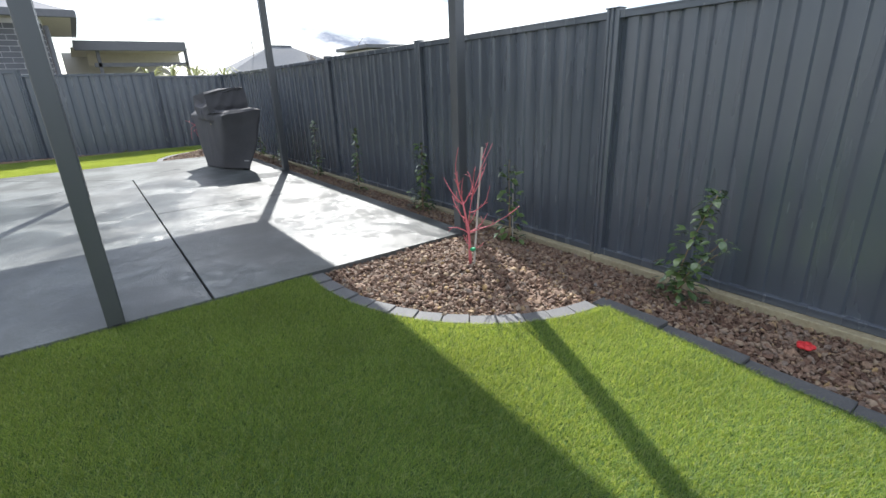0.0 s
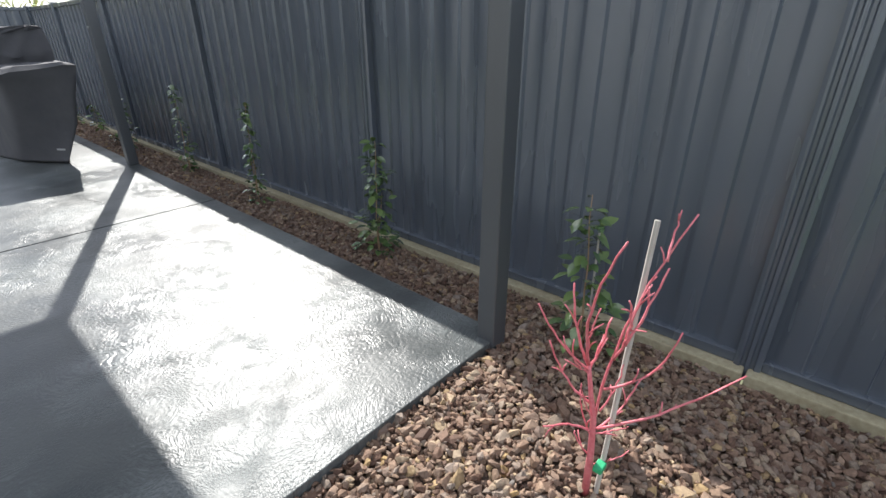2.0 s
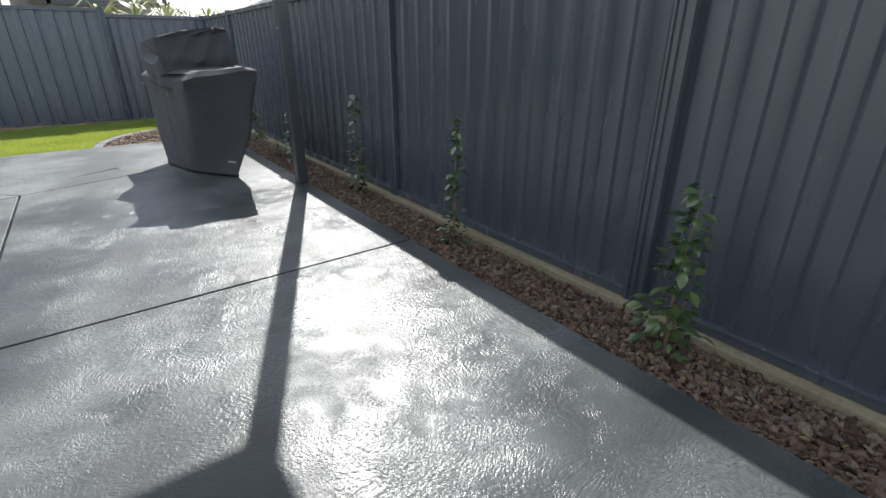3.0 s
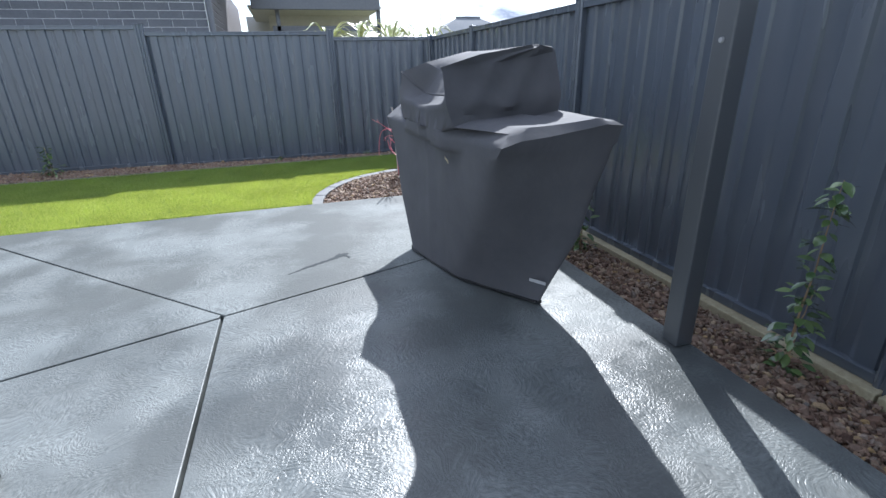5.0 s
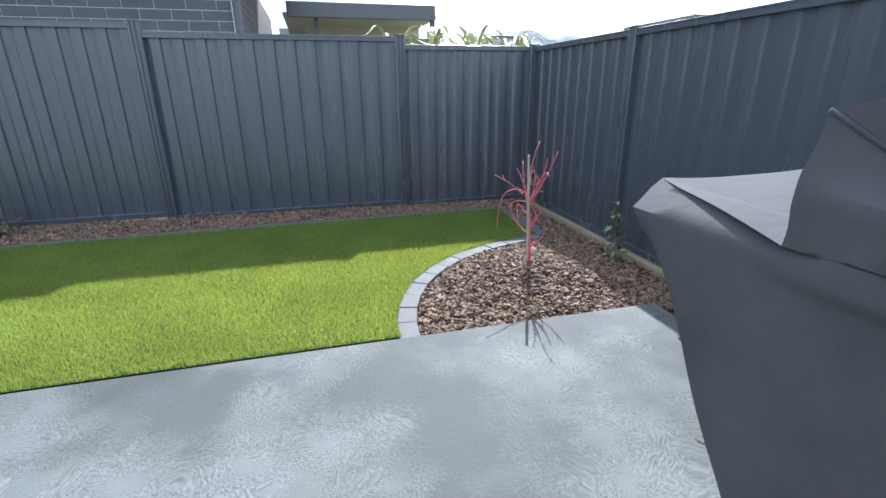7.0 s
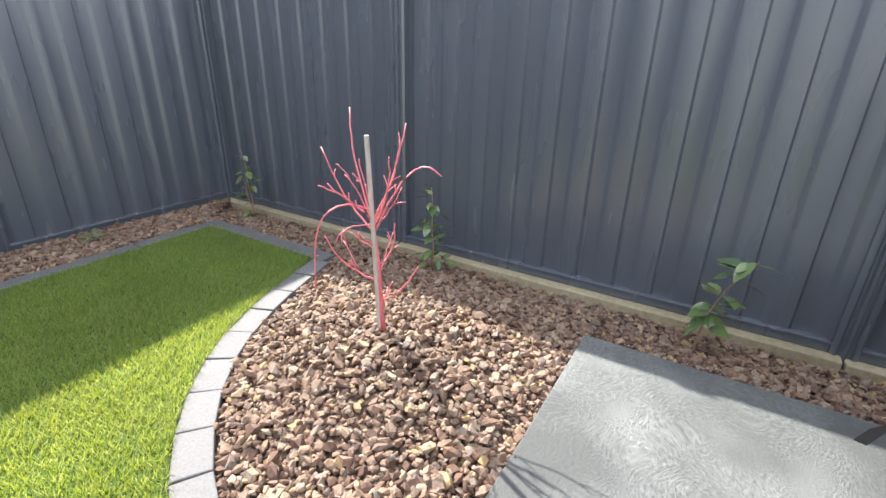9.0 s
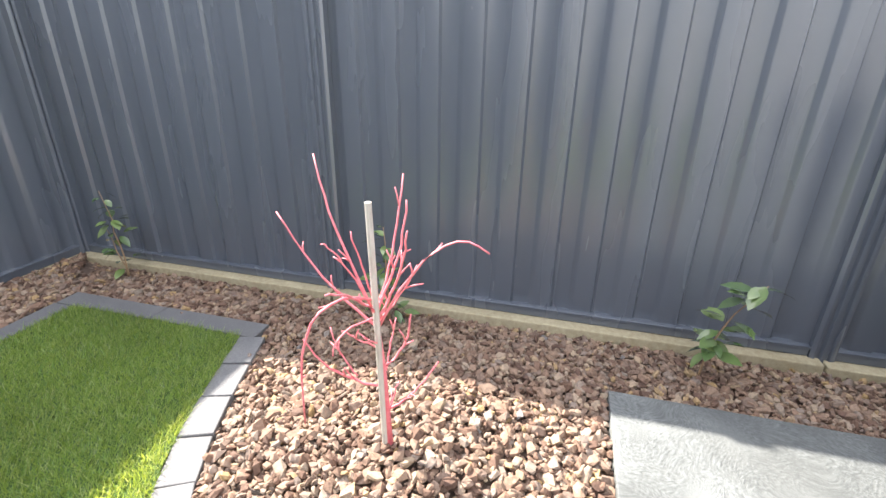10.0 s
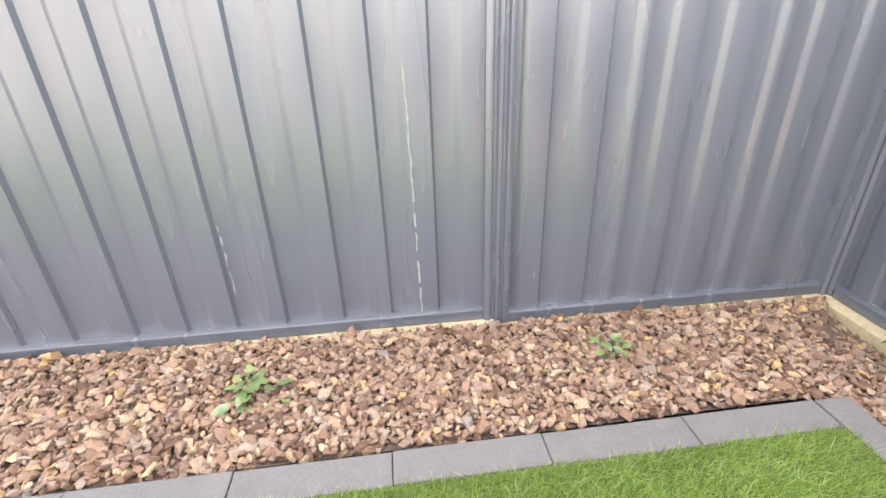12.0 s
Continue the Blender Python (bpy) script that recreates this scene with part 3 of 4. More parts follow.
edging(near_line[:18], 0.165, "curved row of grey paver edging round the gravel", "edging")
edging([(2.213, 1.80), (2.235, -4.0)], 0.42, "straight row of dark grey pavers between turf and gravel", "edging", 1, DARK_PAVER)
edging(far_line[:16], 0.185, "curved row of pale grey pavers between turf and gravel", "edging", -1)
edging([(2.333, 11.90), (2.333, 12.84 + W)], 0.42, "straight row of dark grey pavers beside the side bed", "edging", -1, DARK_PAVER)
edging([(2.328, 12.84), (-5.5, 12.74)], 0.42, "straight row of dark grey pavers along the turf", "edging", -1, DARK_PAVER)


# ---- turf blades ----
def blades(name, poly, count, x0, x1, y0, y1, length, parent):
    rng = np.random.default_rng(3)
    x, y = rng.uniform(x0, x1, count), rng.uniform(y0, y1, count)
    keep = inside(x, y, poly)
    x, y = x[keep], y[keep]
    n = len(x)
    z = lawn_z(x, y)
    turn = rng.uniform(0, 2 * math.pi, n)
    lean = rng.normal(0, 0.45, (n, 2)) + (0.12, -0.2)
    h = length * rng.uniform(0.65, 1.15, n)
    w = 0.0016 * rng.uniform(0.8, 1.3, n) * (length / 0.036)
    cx, sy = np.cos(turn) * w, np.sin(turn) * w
    v = np.empty((n, 3, 3))
    v[:, 0] = np.stack((x - cx, y - sy, z), 1)
    v[:, 1] = np.stack((x + cx, y + sy, z), 1)
    v[:, 2] = np.stack((x + lean[:, 0] * h, y + lean[:, 1] * h, z + h * 0.9), 1)
    f = np.arange(n * 3).reshape(n, 3)
    ob = raw(name, v.reshape(-1, 3), f, TURF, parent)
    ob["kind"] = "stuff"
    return ob


blades("turf_blades", near_lawn, 520000, -1.1, 2.25, 0.1, 3.205, 0.028, turf_near)
blades("turf_blades", near_lawn, 30000, -2.5, 2.25, -2.0, 0.1, 0.028, turf_near)
blades("turf_blades", far_lawn, 430000, -2.6, 2.34, 10.55, 12.86, 0.032, turf_far)


# ---- gravel ----
def stone_shapes(count):
    """Broken stones: hulls of a few scattered corners, flat and sharp."""
    rng = np.random.default_rng(11)
    shapes = []
    for _ in range(count):
        bm = bmesh.new()
        c = np.array([(i, j, k) for i in (-1, 1) for j in (-1, 1) for k in (-1, 1)], float) * 0.86 + rng.uniform(-0.36, 0.36, (8, 3))
        c = np.concatenate((c, np.array([(1.2, 0, 0), (-1.2, 0, 0), (0, 1.15, 0), (0, -1.15, 0), (0, 0, 1.1)]) + rng.uniform(-0.3, 0.3, (5, 3))))
        c[rng.integers(0, 8)] *= rng.uniform(0.4, 0.8)
        c[:, 0] += 0.45 * c[:, 1] * rng.uniform(-1, 1)
        c *= np.array((rng.uniform(0.85, 1.3), rng.uniform(0.65, 0.98), rng.uniform(0.38, 0.72))) * 0.9
        for p in c:
            bm.verts.new(p)
        made = bmesh.ops.convex_hull(bm, input=bm.verts[:])
        bmesh.ops.delete(bm, geom=[g for g in made["geom_interior"] if isinstance(g, bmesh.types.BMVert)], context="VERTS")
        bmesh.ops.triangulate(bm, faces=bm.faces[:])
        bm.verts.index_update()
        v = np.array([p.co for p in bm.verts])
        f = np.array([[p.index for p in q.verts] for q in bm.faces])
        bm.free()
        shapes.append((v, f))
    return shapes


SHAPES = stone_shapes(24)
STONE_MESH = []
for sv, sf in SHAPES:
    me = bpy.data.meshes.new("stone")
    me.from_pydata(sv.tolist(), [], sf.tolist())
    me.materials.append(STONE)
    STONE_MESH.append(me)


def turns(rng, n):
    """Random turns, mostly flat on the ground."""
    a, b, c = rng.uniform(0, 2 * math.pi, n), rng.normal(0, 0.5, n), rng.normal(0, 0.5, n)
    ca, sa, cb, sb, cc, sc = np.cos(a), np.sin(a), np.cos(b), np.sin(b), np.cos(c), np.sin(c)
    m = np.empty((n, 3, 3))
    m[:, 0] = np.stack((ca * cb, ca * sb * sc - sa * cc, ca * sb * cc + sa * sc), 1)
    m[:, 1] = np.stack((sa * cb, sa * sb * sc + ca * cc, sa * sb * cc - ca * sc), 1)
    m[:, 2] = np.stack((-sb, cb * sc, cb * cc), 1)
    return m


def gravel(poly, parent, seed, lone=None, size=0.0108, x_min=-9.0):
    """Stones all over a bed; those in the stretch called lone (x0, x1, y0, y1) are parts of their own, up to 300."""
    rng = np.random.default_rng(seed)
    xs, ys = [p[0] for p in poly], [p[1] for p in poly]
    step = size * 1.42
    gx, gy = np.meshgrid(np.arange(max(min(xs), x_min), max(xs), step), np.arange(min(ys), max(ys), step))
    x = (gx + rng.uniform(-0.5, 0.5, gx.shape) * step).ravel()
    y = (gy + rng.uniform(-0.5, 0.5, gy.shape) * step).ravel()
    keep = inside(x, y, poly)
    x, y = x[keep], y[keep]
    n = len(x)
    r = size * np.clip(rng.lognormal(0, 0.34, n), 0.5, 2.0)
    z = bed_z(x, y) - 0.010 + rng.uniform(-0.012, 0.016, n)
    m, kind = turns(rng, n), rng.integers(0, len(SHAPES), n)
    single = np.zeros(n, bool)
    if lone:
        pick = np.flatnonzero((x > lone[0]) & (x < lone[1]) & (y > lone[2]) & (y < lone[3]))[:300]
        single[pick] = True
    verts, faces, base = [], [], 0
    for i in range(n):
        if single[i]:
            ob = new("stone", STONE_MESH[kind[i]])
            ob.parent = parent
            ob.matrix_basis = Matrix.LocRotScale((x[i], y[i], z[i]), Matrix(m[i].tolist()), (r[i],) * 3)
            continue
        v, f = SHAPES[kind[i]]
        verts.append(v @ m[i].T * r[i] + (x[i], y[i], z[i]))
        faces.append(f + base)
        base += len(v)
    ob = raw("gravel", np.concatenate(verts), np.concatenate(faces), STONE, parent)
    ob["kind"] = "stuff"


# ---- covered barbecue ----
# folds in the hood: place along the front, height, tilt, half length, half height, depth
DENTS = ((0.25, 1.15, 0.06, 0.13, 0.016, 0.03), (0.6, 1.12, 0.05, 0.2, 0.014, 0.034), (0.45, 0.985, -0.03, 0.14, 0.018, 0.028),
         (0.8, 1.17, -0.1, 0.12, 0.014, 0.02), (0.15, 0.93, 0.1, 0.1, 0.02, 0.015))


def covered_barbecue():
    ox, oy = 1.82, 8.6
    thing = empty("covered_barbecue", ox, oy, 0, "barbecue under a black fabric cover, standing on wet concrete", "barbecue")
    # corners of each level: front near, back near, back far, front far
    levels = [
        [(1.645, 8.50, 0.012), (1.95, 8.02, 0.02), (2.0, 9.55, 0.015), (1.50, 9.08, 0.012)],
        [(1.60, 8.27, 0.35), (2.06, 7.96, 0.38), (2.06, 9.62, 0.36), (1.465, 9.32, 0.35)],
        [(1.567, 8.02, 0.72), (2.115, 7.93, 0.76), (2.10, 9.67, 0.72), (1.475, 9.60, 0.72)],
        [(1.56, 7.895, 0.848), (2.135, 7.905, 0.90), (2.12, 9.71, 0.87), (1.478, 9.69, 0.828)],
        [(1.615, 7.945, 0.897), (2.10, 7.94, 0.922), (2.10, 9.67, 0.915), (1.59, 9.705, 0.907)],
        [(1.512, 8.335, 0.885), (2.08, 8.345, 0.938), (2.10, 9.2, 0.92), (1.488, 9.205, 0.855)],
        [(1.488, 8.36, 0.985), (2.09, 8.35, 1.02), (2.09, 9.2, 1.0), (1.468, 9.19, 0.975)],
        [(1.483, 8.417, 1.15), (2.078, 8.40, 1.218), (2.06, 9.17, 1.20), (1.478, 9.178, 1.13)],
        [(1.68, 8.40, 1.207), (2.05, 8.39, 1.237), (2.03, 9.12, 1.225), (1.60, 9.05, 1.182)],
        [(1.93, 8.385, 1.247), (1.96, 8.385, 1.248), (1.93, 9.05, 1.24), (1.86, 9.03, 1.236)],
    ]
    # the cover leans towards the fence, most at its near end
    levels = [[(x + min(1.0, z / 0.5) * (0.037 + 0.016 * (9.7 - y)), y, z) for x, y, z in level] for level in levels]
    per, fill = 28, (10, 10, 6, 3, 8, 4, 8, 8, 8)
    rings = []

    def ring(c, sag=0.0):
        out = []
        for k in range(4):
            a, b = Vector(c[k]), Vector(c[(k + 1) % 4])
            for i in range(per):
                s = i / per
                p = a.lerp(b, s)
                dip = sag * min(1.0, s / 0.16, (1 - s) / 0.13) if k == 3 else 0.0
                if k == 3 and 0.78 < p.z < 0.93:  # under the hood the front hangs straight, with no shelf
                    hang = max(0.0, min(1.0, (9.22 - p.y) / 0.07, (p.y - 8.33) / 0.07))
                    p.x += (1.482 + 0.037 + 0.016 * (9.7 - p.y) - p.x) * hang
                    p.z += (min(p.z, 0.868) - p.z) * hang
                if k == 0 and 0.84 < p.z < 0.92:  # the near corner droops under the shelf's edge
                    p.z += 0.022 * min(1.0, s / 0.15, (1 - s) / 0.15)
                out.append(p + Vector((0.95 * dip, 0, -dip - 0.012 * math.sin(math.pi * s) * (0.25 < p.z))))
        for _ in range(round(9 * max(0.0, min(1.0, (0.8 - out[0].z) / 0.3)))):  # the hanging cloth rounds its corners
            out = [p * 0.5 + (out[i - 1] + out[(i + 1) % len(out)]) * 0.25 for i, p in enumerate(out)]
        return out

    sags = (0, 0, 0, 0, 0, 0, 0.0, 0.115, 0.04, 0)  # the hood's front edge hangs between its two ears
    for j, ((lo, hi), n) in enumerate(zip(zip(levels, levels[1:]), fill)):
        for i in range(n):
            f = i / n
            rings.append(ring([tuple(Vector(a).lerp(Vector(b), f)) for a, b in zip(lo, hi)], sags[j] * (1 - f) + sags[j + 1] * f))
    rings.append(ring(levels[-1]))
    bm = bmesh.new()
    mid = Vector((1.84, 8.75, 0))
    grid = []
    for r in rings:
        row = []
        for k, p in enumerate(r):
            out = Vector((p.x - mid.x, p.y - mid.y, 0)).normalized()
            s = k % per / per
            fold = noise.noise(Vector((p.x * 2.2, p.y * 2.2, p.z * 1.3)) * 1.6) * 0.012
            pleat = noise.noise(Vector((math.atan2(out.y, out.x) * 3.2, p.z * 0.8, 4.0))) * 0.02 * (0.35 if p.z > 0.86 else min(1.0, p.z + 0.35))
            crease = (0.3 - abs(noise.noise(Vector((p.x * 3 + p.z * 3, p.y * 3 - p.z * 4, p.z * 4))))) * 0.02 * min(1.0, max(0.0, (p.z - 0.45) * 2.2))
            push, rise = fold + pleat + crease, 0.005 * noise.noise(p * 4.0) * (p.z > 0.8)
            # diagonal folds on the near end of the hood
            if k < per and p.z > 0.96:
                for s0, tilt, deep in ((0.2, 1.9, 0.016), (0.5, 1.6, 0.02), (0.8, 0.9, 0.012)):
                    push += deep * math.exp(-((s - s0 - (p.z - 0.95) * tilt * 0.6) / 0.085) ** 2)
            if k >= 3 * per:  # long sagging folds across the front of the hood
                for s0, z0, tilt, run, tall, deep in DENTS:
                    dent = deep * math.exp(-((s - s0) / run) ** 2 - ((p.z - z0 - tilt * (s - s0)) / tall) ** 2)
                    push, rise = push - dent * 0.7, rise - dent * 0.6
            row.append(bm.verts.new((p.x + out.x * push - ox, p.y + out.y * push - oy, max(0.006, p.z + rise))))
        grid.append(row)
    n = len(grid[0])
    for a, b in zip(grid, grid[1:]):
        for k in range(n):
            bm.faces.new((a[k], a[(k + 1) % n], b[(k + 1) % n], b[k]))
    bm.faces.new(grid[-1])
    seam = []
    for i in range(per):
        seam.append(grid[49][3 * per + i].co + Vector((-0.002, 0, 0.001)))
    seam.append(grid[49][0].co + Vector((-0.002, 0, 0.001)))
    body = part("cover", bm, COVER, thing, smooth=True)
    body.data.set_sharp_from_angle(angle=radians(34))
    for e in body.data.edges:
        low, front = body.data.vertices[e.vertices[0]].co.z, e.vertices[0] % (4 * per) > 3 * per + 2
        if low < 0.79 or (front and low < 1.0):
            e.use_edge_sharp = False
    part("piping", tube(bmesh.new(), seam, [0.005] * len(seam), 6), COVER, thing, "sewn piping along the hood", True)

    # hem, strap and maker's tag
    hem = [Vector((p.x - ox, p.y - oy, 0.02)) for p in ring(levels[0])]
    part("hem", tube(bmesh.new(), [h + (h.xy.to_3d()).normalized() * 0.004 for h in hem] + [hem[0]], [0.007] * (len(hem) + 1), 5), WEB, thing)
    strap = [(2.05, 9.60, 0.27), (1.99, 9.68, 0.265), (1.965, 9.735, 0.262), (1.935, 9.775, 0.252), (1.90, 9.805, 0.232)]
    sb = bmesh.new()
    side_a = [sb.verts.new((x - ox, y - oy - 0.0125, z)) for x, y, z in strap]
    side_b = [sb.verts.new((x - ox, y - oy + 0.0125, z + 0.004)) for x, y, z in strap]
    for i in range(len(strap) - 1):
        sb.faces.new((side_a[i], side_a[i + 1], side_b[i + 1], side_b[i]))
    bmesh.ops.solidify(sb, geom=sb.faces[:], thickness=0.004)
    part("strap", sb, WEB, thing, "black webbing strap end")
    mark = tube(bmesh.new(), [Vector((0, 0.03, 0.012)), Vector((-0.001, 0.008, 0.004)), Vector((0, -0.012, -0.002)), Vector((0, -0.03, -0.014))], [0.002, 0.0045, 0.005, 0.002], 5)
    part("scuff", mark, PLINTH, thing, "small pale brown scuff on the cover").location = (1.56 - ox, 8.41 - oy, 0.72)
    tb = box(bmesh.new(), -0.045, 0.045, -0.002, 0.002, -0.008, 0.008)
    tag = part("tag", tb, TAG, thing, "small pale grey cloth tag")
    tag.location = (1.905 - ox, 8.045 - oy, 0.15)
    tag.rotation_euler = (0, 0, math.atan2(8.02 - 8.50, 1.95 - 1.645))
    return thing


covered_barbecue()


# ---- coral-bark maples with stakes ----
def maple(x, y, z, heading, stem, boughs, twigs, seed, label):
    """A leafless young maple. Its limbs are given as start (across, up), tip (across, up, deep) and bow (across, up);
    across runs along the heading, deep a right angle clockwise from it."""
    rng = random.Random(seed)
    tree = empty("coral_maple", x, y, z, label, "young tree", "coral-bark maples")
    u = Vector((math.cos(radians(heading)), math.sin(radians(heading)), 0))
    w = Vector((u.y, -u.x, 0))
    up = Vector((0, 0, 1))
    line = [u * a + up * b for a, b in stem]
    part("trunk", tube(bmesh.new(), line, [0.0115 - 0.007 * i / (len(line) - 1) for i in range(len(line))], 8), CORAL, tree, "pinkish red trunk", True)

    def branch(p0, bend, p2, r0, r1, spurs):
        pts, n = [], 10
        for i in range(n + 1):
            t = i / n
            p = p0 * (1 - t) ** 2 + bend * 2 * t * (1 - t) + p2 * t * t
            pts.append(p + Vector([rng.uniform(-1, 1) for _ in range(3)]) * 0.0025 * min(1, 4 * t))
        part("branch", tube(bmesh.new(), pts, [r0 + (r1 - r0) * i / n for i in range(n + 1)], 6), CORAL, tree, smooth=True)
        for _ in range(spurs):
            k = rng.randint(3, 8)
            d = (pts[k + 1] - pts[k]).normalized()
            side = (d.orthogonal() * rng.uniform(-1, 1) + d.cross(d.orthogonal()) * rng.uniform(-1, 1) + up * 0.3).normalized()
            tip = pts[k] + (d * 0.6 + side * 0.7) * rng.uniform(0.02, 0.05)
            part("twig", tube(bmesh.new(), [pts[k], pts[k].lerp(tip, 0.5) + d * 0.003, tip], [0.0022, 0.0019, 0.0015], 5), CORAL, tree, smooth=True)

    for limbs, r0, r1, spurs in ((boughs, 0.0038, 0.0021, 2), (twigs, 0.0027, 0.0016, 1)):
        for su, sz, tu, tz, td, bu, bz in limbs:
            p0, p2 = u * su + up * sz, u * tu + up * tz + w * td
            branch(p0, (p0 + p2) / 2 + (u * bu + up * bz) * 2, p2, r0, r1, spurs)
    return tree


def stake(x, y, z, top, lean, label, tie, thick):
    s = empty("garden_stake", x, y, z, label, "stake", "garden stakes")
    part("stick", tube(bmesh.new(), [Vector((0, 0, -0.06)), Vector((lean[0] * 0.5, lean[1] * 0.5, top / 2)), Vector((*lean, top))], [thick, thick, thick * 0.95], 7), STAKE, s)
    if tie:
        part("tie", box(bmesh.new(), -0.022, 0.014, -0.012, 0.012, 0.112, 0.13, 0.003), TIE, s, "green plastic tie")
    return s


maple(1.90, 2.575, 0.02, 128.5, [(0, -0.03), (0.003, 0.12), (0.012, 0.25), (0.03, 0.34), (0.046, 0.43)],
      [(0.01, 0.24, -0.145, 0.793, 0.04, 0.035, 0.0), (0.044, 0.42, 0.043, 0.79, -0.1, 0.03, 0.0), (0.046, 0.41, 0.175, 0.575, 0.02, 0.0, -0.02),
       (0.046, 0.42, 0.09, 0.615, 0.05, 0.01, -0.01), (0.0, 0.35, -0.14, 0.54, -0.03, -0.025, -0.03), (0.0, 0.22, -0.325, 0.405, 0.0, -0.015, -0.02),
       (0.012, 0.21, 0.145, 0.25, -0.03, 0.0, 0.015), (0.02, 0.30, 0.13, 0.445, 0.06, 0.01, -0.02), (-0.01, 0.44, 0.0, 0.635, -0.05, -0.02, 0.0),
       (-0.03, 0.48, -0.105, 0.67, 0.03, 0.0, -0.015), (0.0, 0.22, -0.11, 0.335, 0.06, -0.01, -0.015), (0.044, 0.40, -0.012, 0.52, 0.06, 0.0, -0.01)],
      [(0.04, 0.40, 0.125, 0.535, -0.05, 0.0, -0.02), (0.044, 0.41, 0.04, 0.58, 0.0, 0.01, 0.0), (0.015, 0.25, 0.07, 0.40, -0.04, 0.0, -0.01),
       (0.0, 0.12, 0.05, 0.19, 0.02, 0.01, 0.0), (0.0, 0.09, -0.095, 0.145, 0.0, 0.0, -0.01), (-0.03, 0.48, -0.05, 0.66, -0.03, 0.01, 0.0),
       (0.0, 0.28, -0.05, 0.42, 0.03, -0.01, 0.0), (0.01, 0.20, -0.06, 0.27, -0.04, 0.0, 0.0), (-0.085, 0.70, -0.115, 0.80, 0.05, 0.0, 0.0), (0.0, 0.17, 0.04, 0.30, 0.05, 0.01, 0.0)],
      4, "leafless young maple with coral red twigs in gravel")
stake(1.905, 2.55, 0.0, 0.79, (0.092, 0.006), "thin weathered timber stake beside the maple", True, 0.0072)
maple(1.89, 11.135, 0.03, 136.6, [(0, -0.03), (0.006, 0.15), (0.012, 0.30), (0.022, 0.42), (0.03, 0.52)],
      [(0.025, 0.45, 0.06, 0.80, 0.28, 0.02, 0.02), (0.03, 0.44, -0.114, 0.765, 0.11, -0.005, -0.02), (0.02, 0.42, -0.154, 0.655, -0.2, -0.01, 0.10),
       (0.02, 0.42, 0.17, 0.665, 0.27, 0.01, -0.02), (0.025, 0.46, 0.195, 0.635, -0.17, 0.0, 0.02), (0.012, 0.24, 0.182, 0.39, 0.09, 0.02, -0.02),
       (0.008, 0.16, -0.115, 0.31, -0.06, -0.01, -0.02), (0.01, 0.30, -0.04, 0.47, -0.06, -0.015, -0.02), (0.03, 0.50, 0.225, 0.24, -0.03, 0.055, 0.12),
       (0.03, 0.46, -0.073, 0.725, 0.02, -0.02, 0.0), (0.025, 0.44, -0.02, 0.69, -0.08, -0.02, 0.0)],
      [(0.03, 0.47, 0.13, 0.65, 0.04, 0.01, 0.04), (0.03, 0.50, 0.057, 0.66, 0.05, 0.0, 0.0), (0.025, 0.44, -0.067, 0.585, -0.04, 0.0, -0.02),
       (0.02, 0.42, -0.01, 0.50, 0.02, -0.01, 0.0), (0.02, 0.37, 0.08, 0.44, -0.05, 0.0, 0.0), (0.02, 0.36, 0.103, 0.42, 0.03, 0.0, 0.0),
       (0.02, 0.45, 0.152, 0.41, -0.04, 0.02, 0.02), (0.08, 0.30, 0.12, 0.42, 0.06, 0.01, 0.0), (0.006, 0.14, -0.04, 0.22, 0.02, 0.0, 0.0), (0.01, 0.26, -0.05, 0.40, 0.05, 0.0, 0.0)],
      9, "leafless young maple with coral pink twigs in sunlit gravel")
stake(2.655, 2.93, -0.12, 0.56, (0.01, 0.015), "thin pale cane tied to a camellia", False, 0.0045)
stake(1.885, 11.145, 0.02, 0.755, (-0.03, 0.006), "pale weathered timber stake beside the far maple", False, 0.0085)


# ---- camellias and small plants ----
def leaf_mesh():
    bm = bmesh.new()
    rows = []
    for s, w in ((0, 0.05), (0.2, 0.38), (0.45, 0.52), (0.72, 0.38), (1.0, 0.0)):
        bend = -0.22 * s * s
        if w == 0:
            rows.append([bm.verts.new((s, 0, bend))])
        else:
            rows.append([bm.verts.new((s, -w * 0.55, bend + 0.10 * w)), bm.verts.new((s, 0, bend)), bm.verts.new((s, w * 0.55, bend + 0.10 * w))])
    for a, b in zip(rows, rows[1:]):
        if len(b) == 3:
            bm.faces.new((a[0], b[0], b[1], a[1]))
            bm.faces.new((a[1], b[1], b[2], a[2]))
        else:
            bm.faces.new((a[0], b[0], a[1]))
            bm.faces.new((a[1], b[0], a[2]))
    me = bpy.data.meshes.new("leaf")
    bm.to_mesh(me)
    bm.free()
    me.materials.append(LEAF)
    me.polygons.foreach_set("use_smooth", [True] * len(me.polygons))
    return me


LEAF_MESH = leaf_mesh()


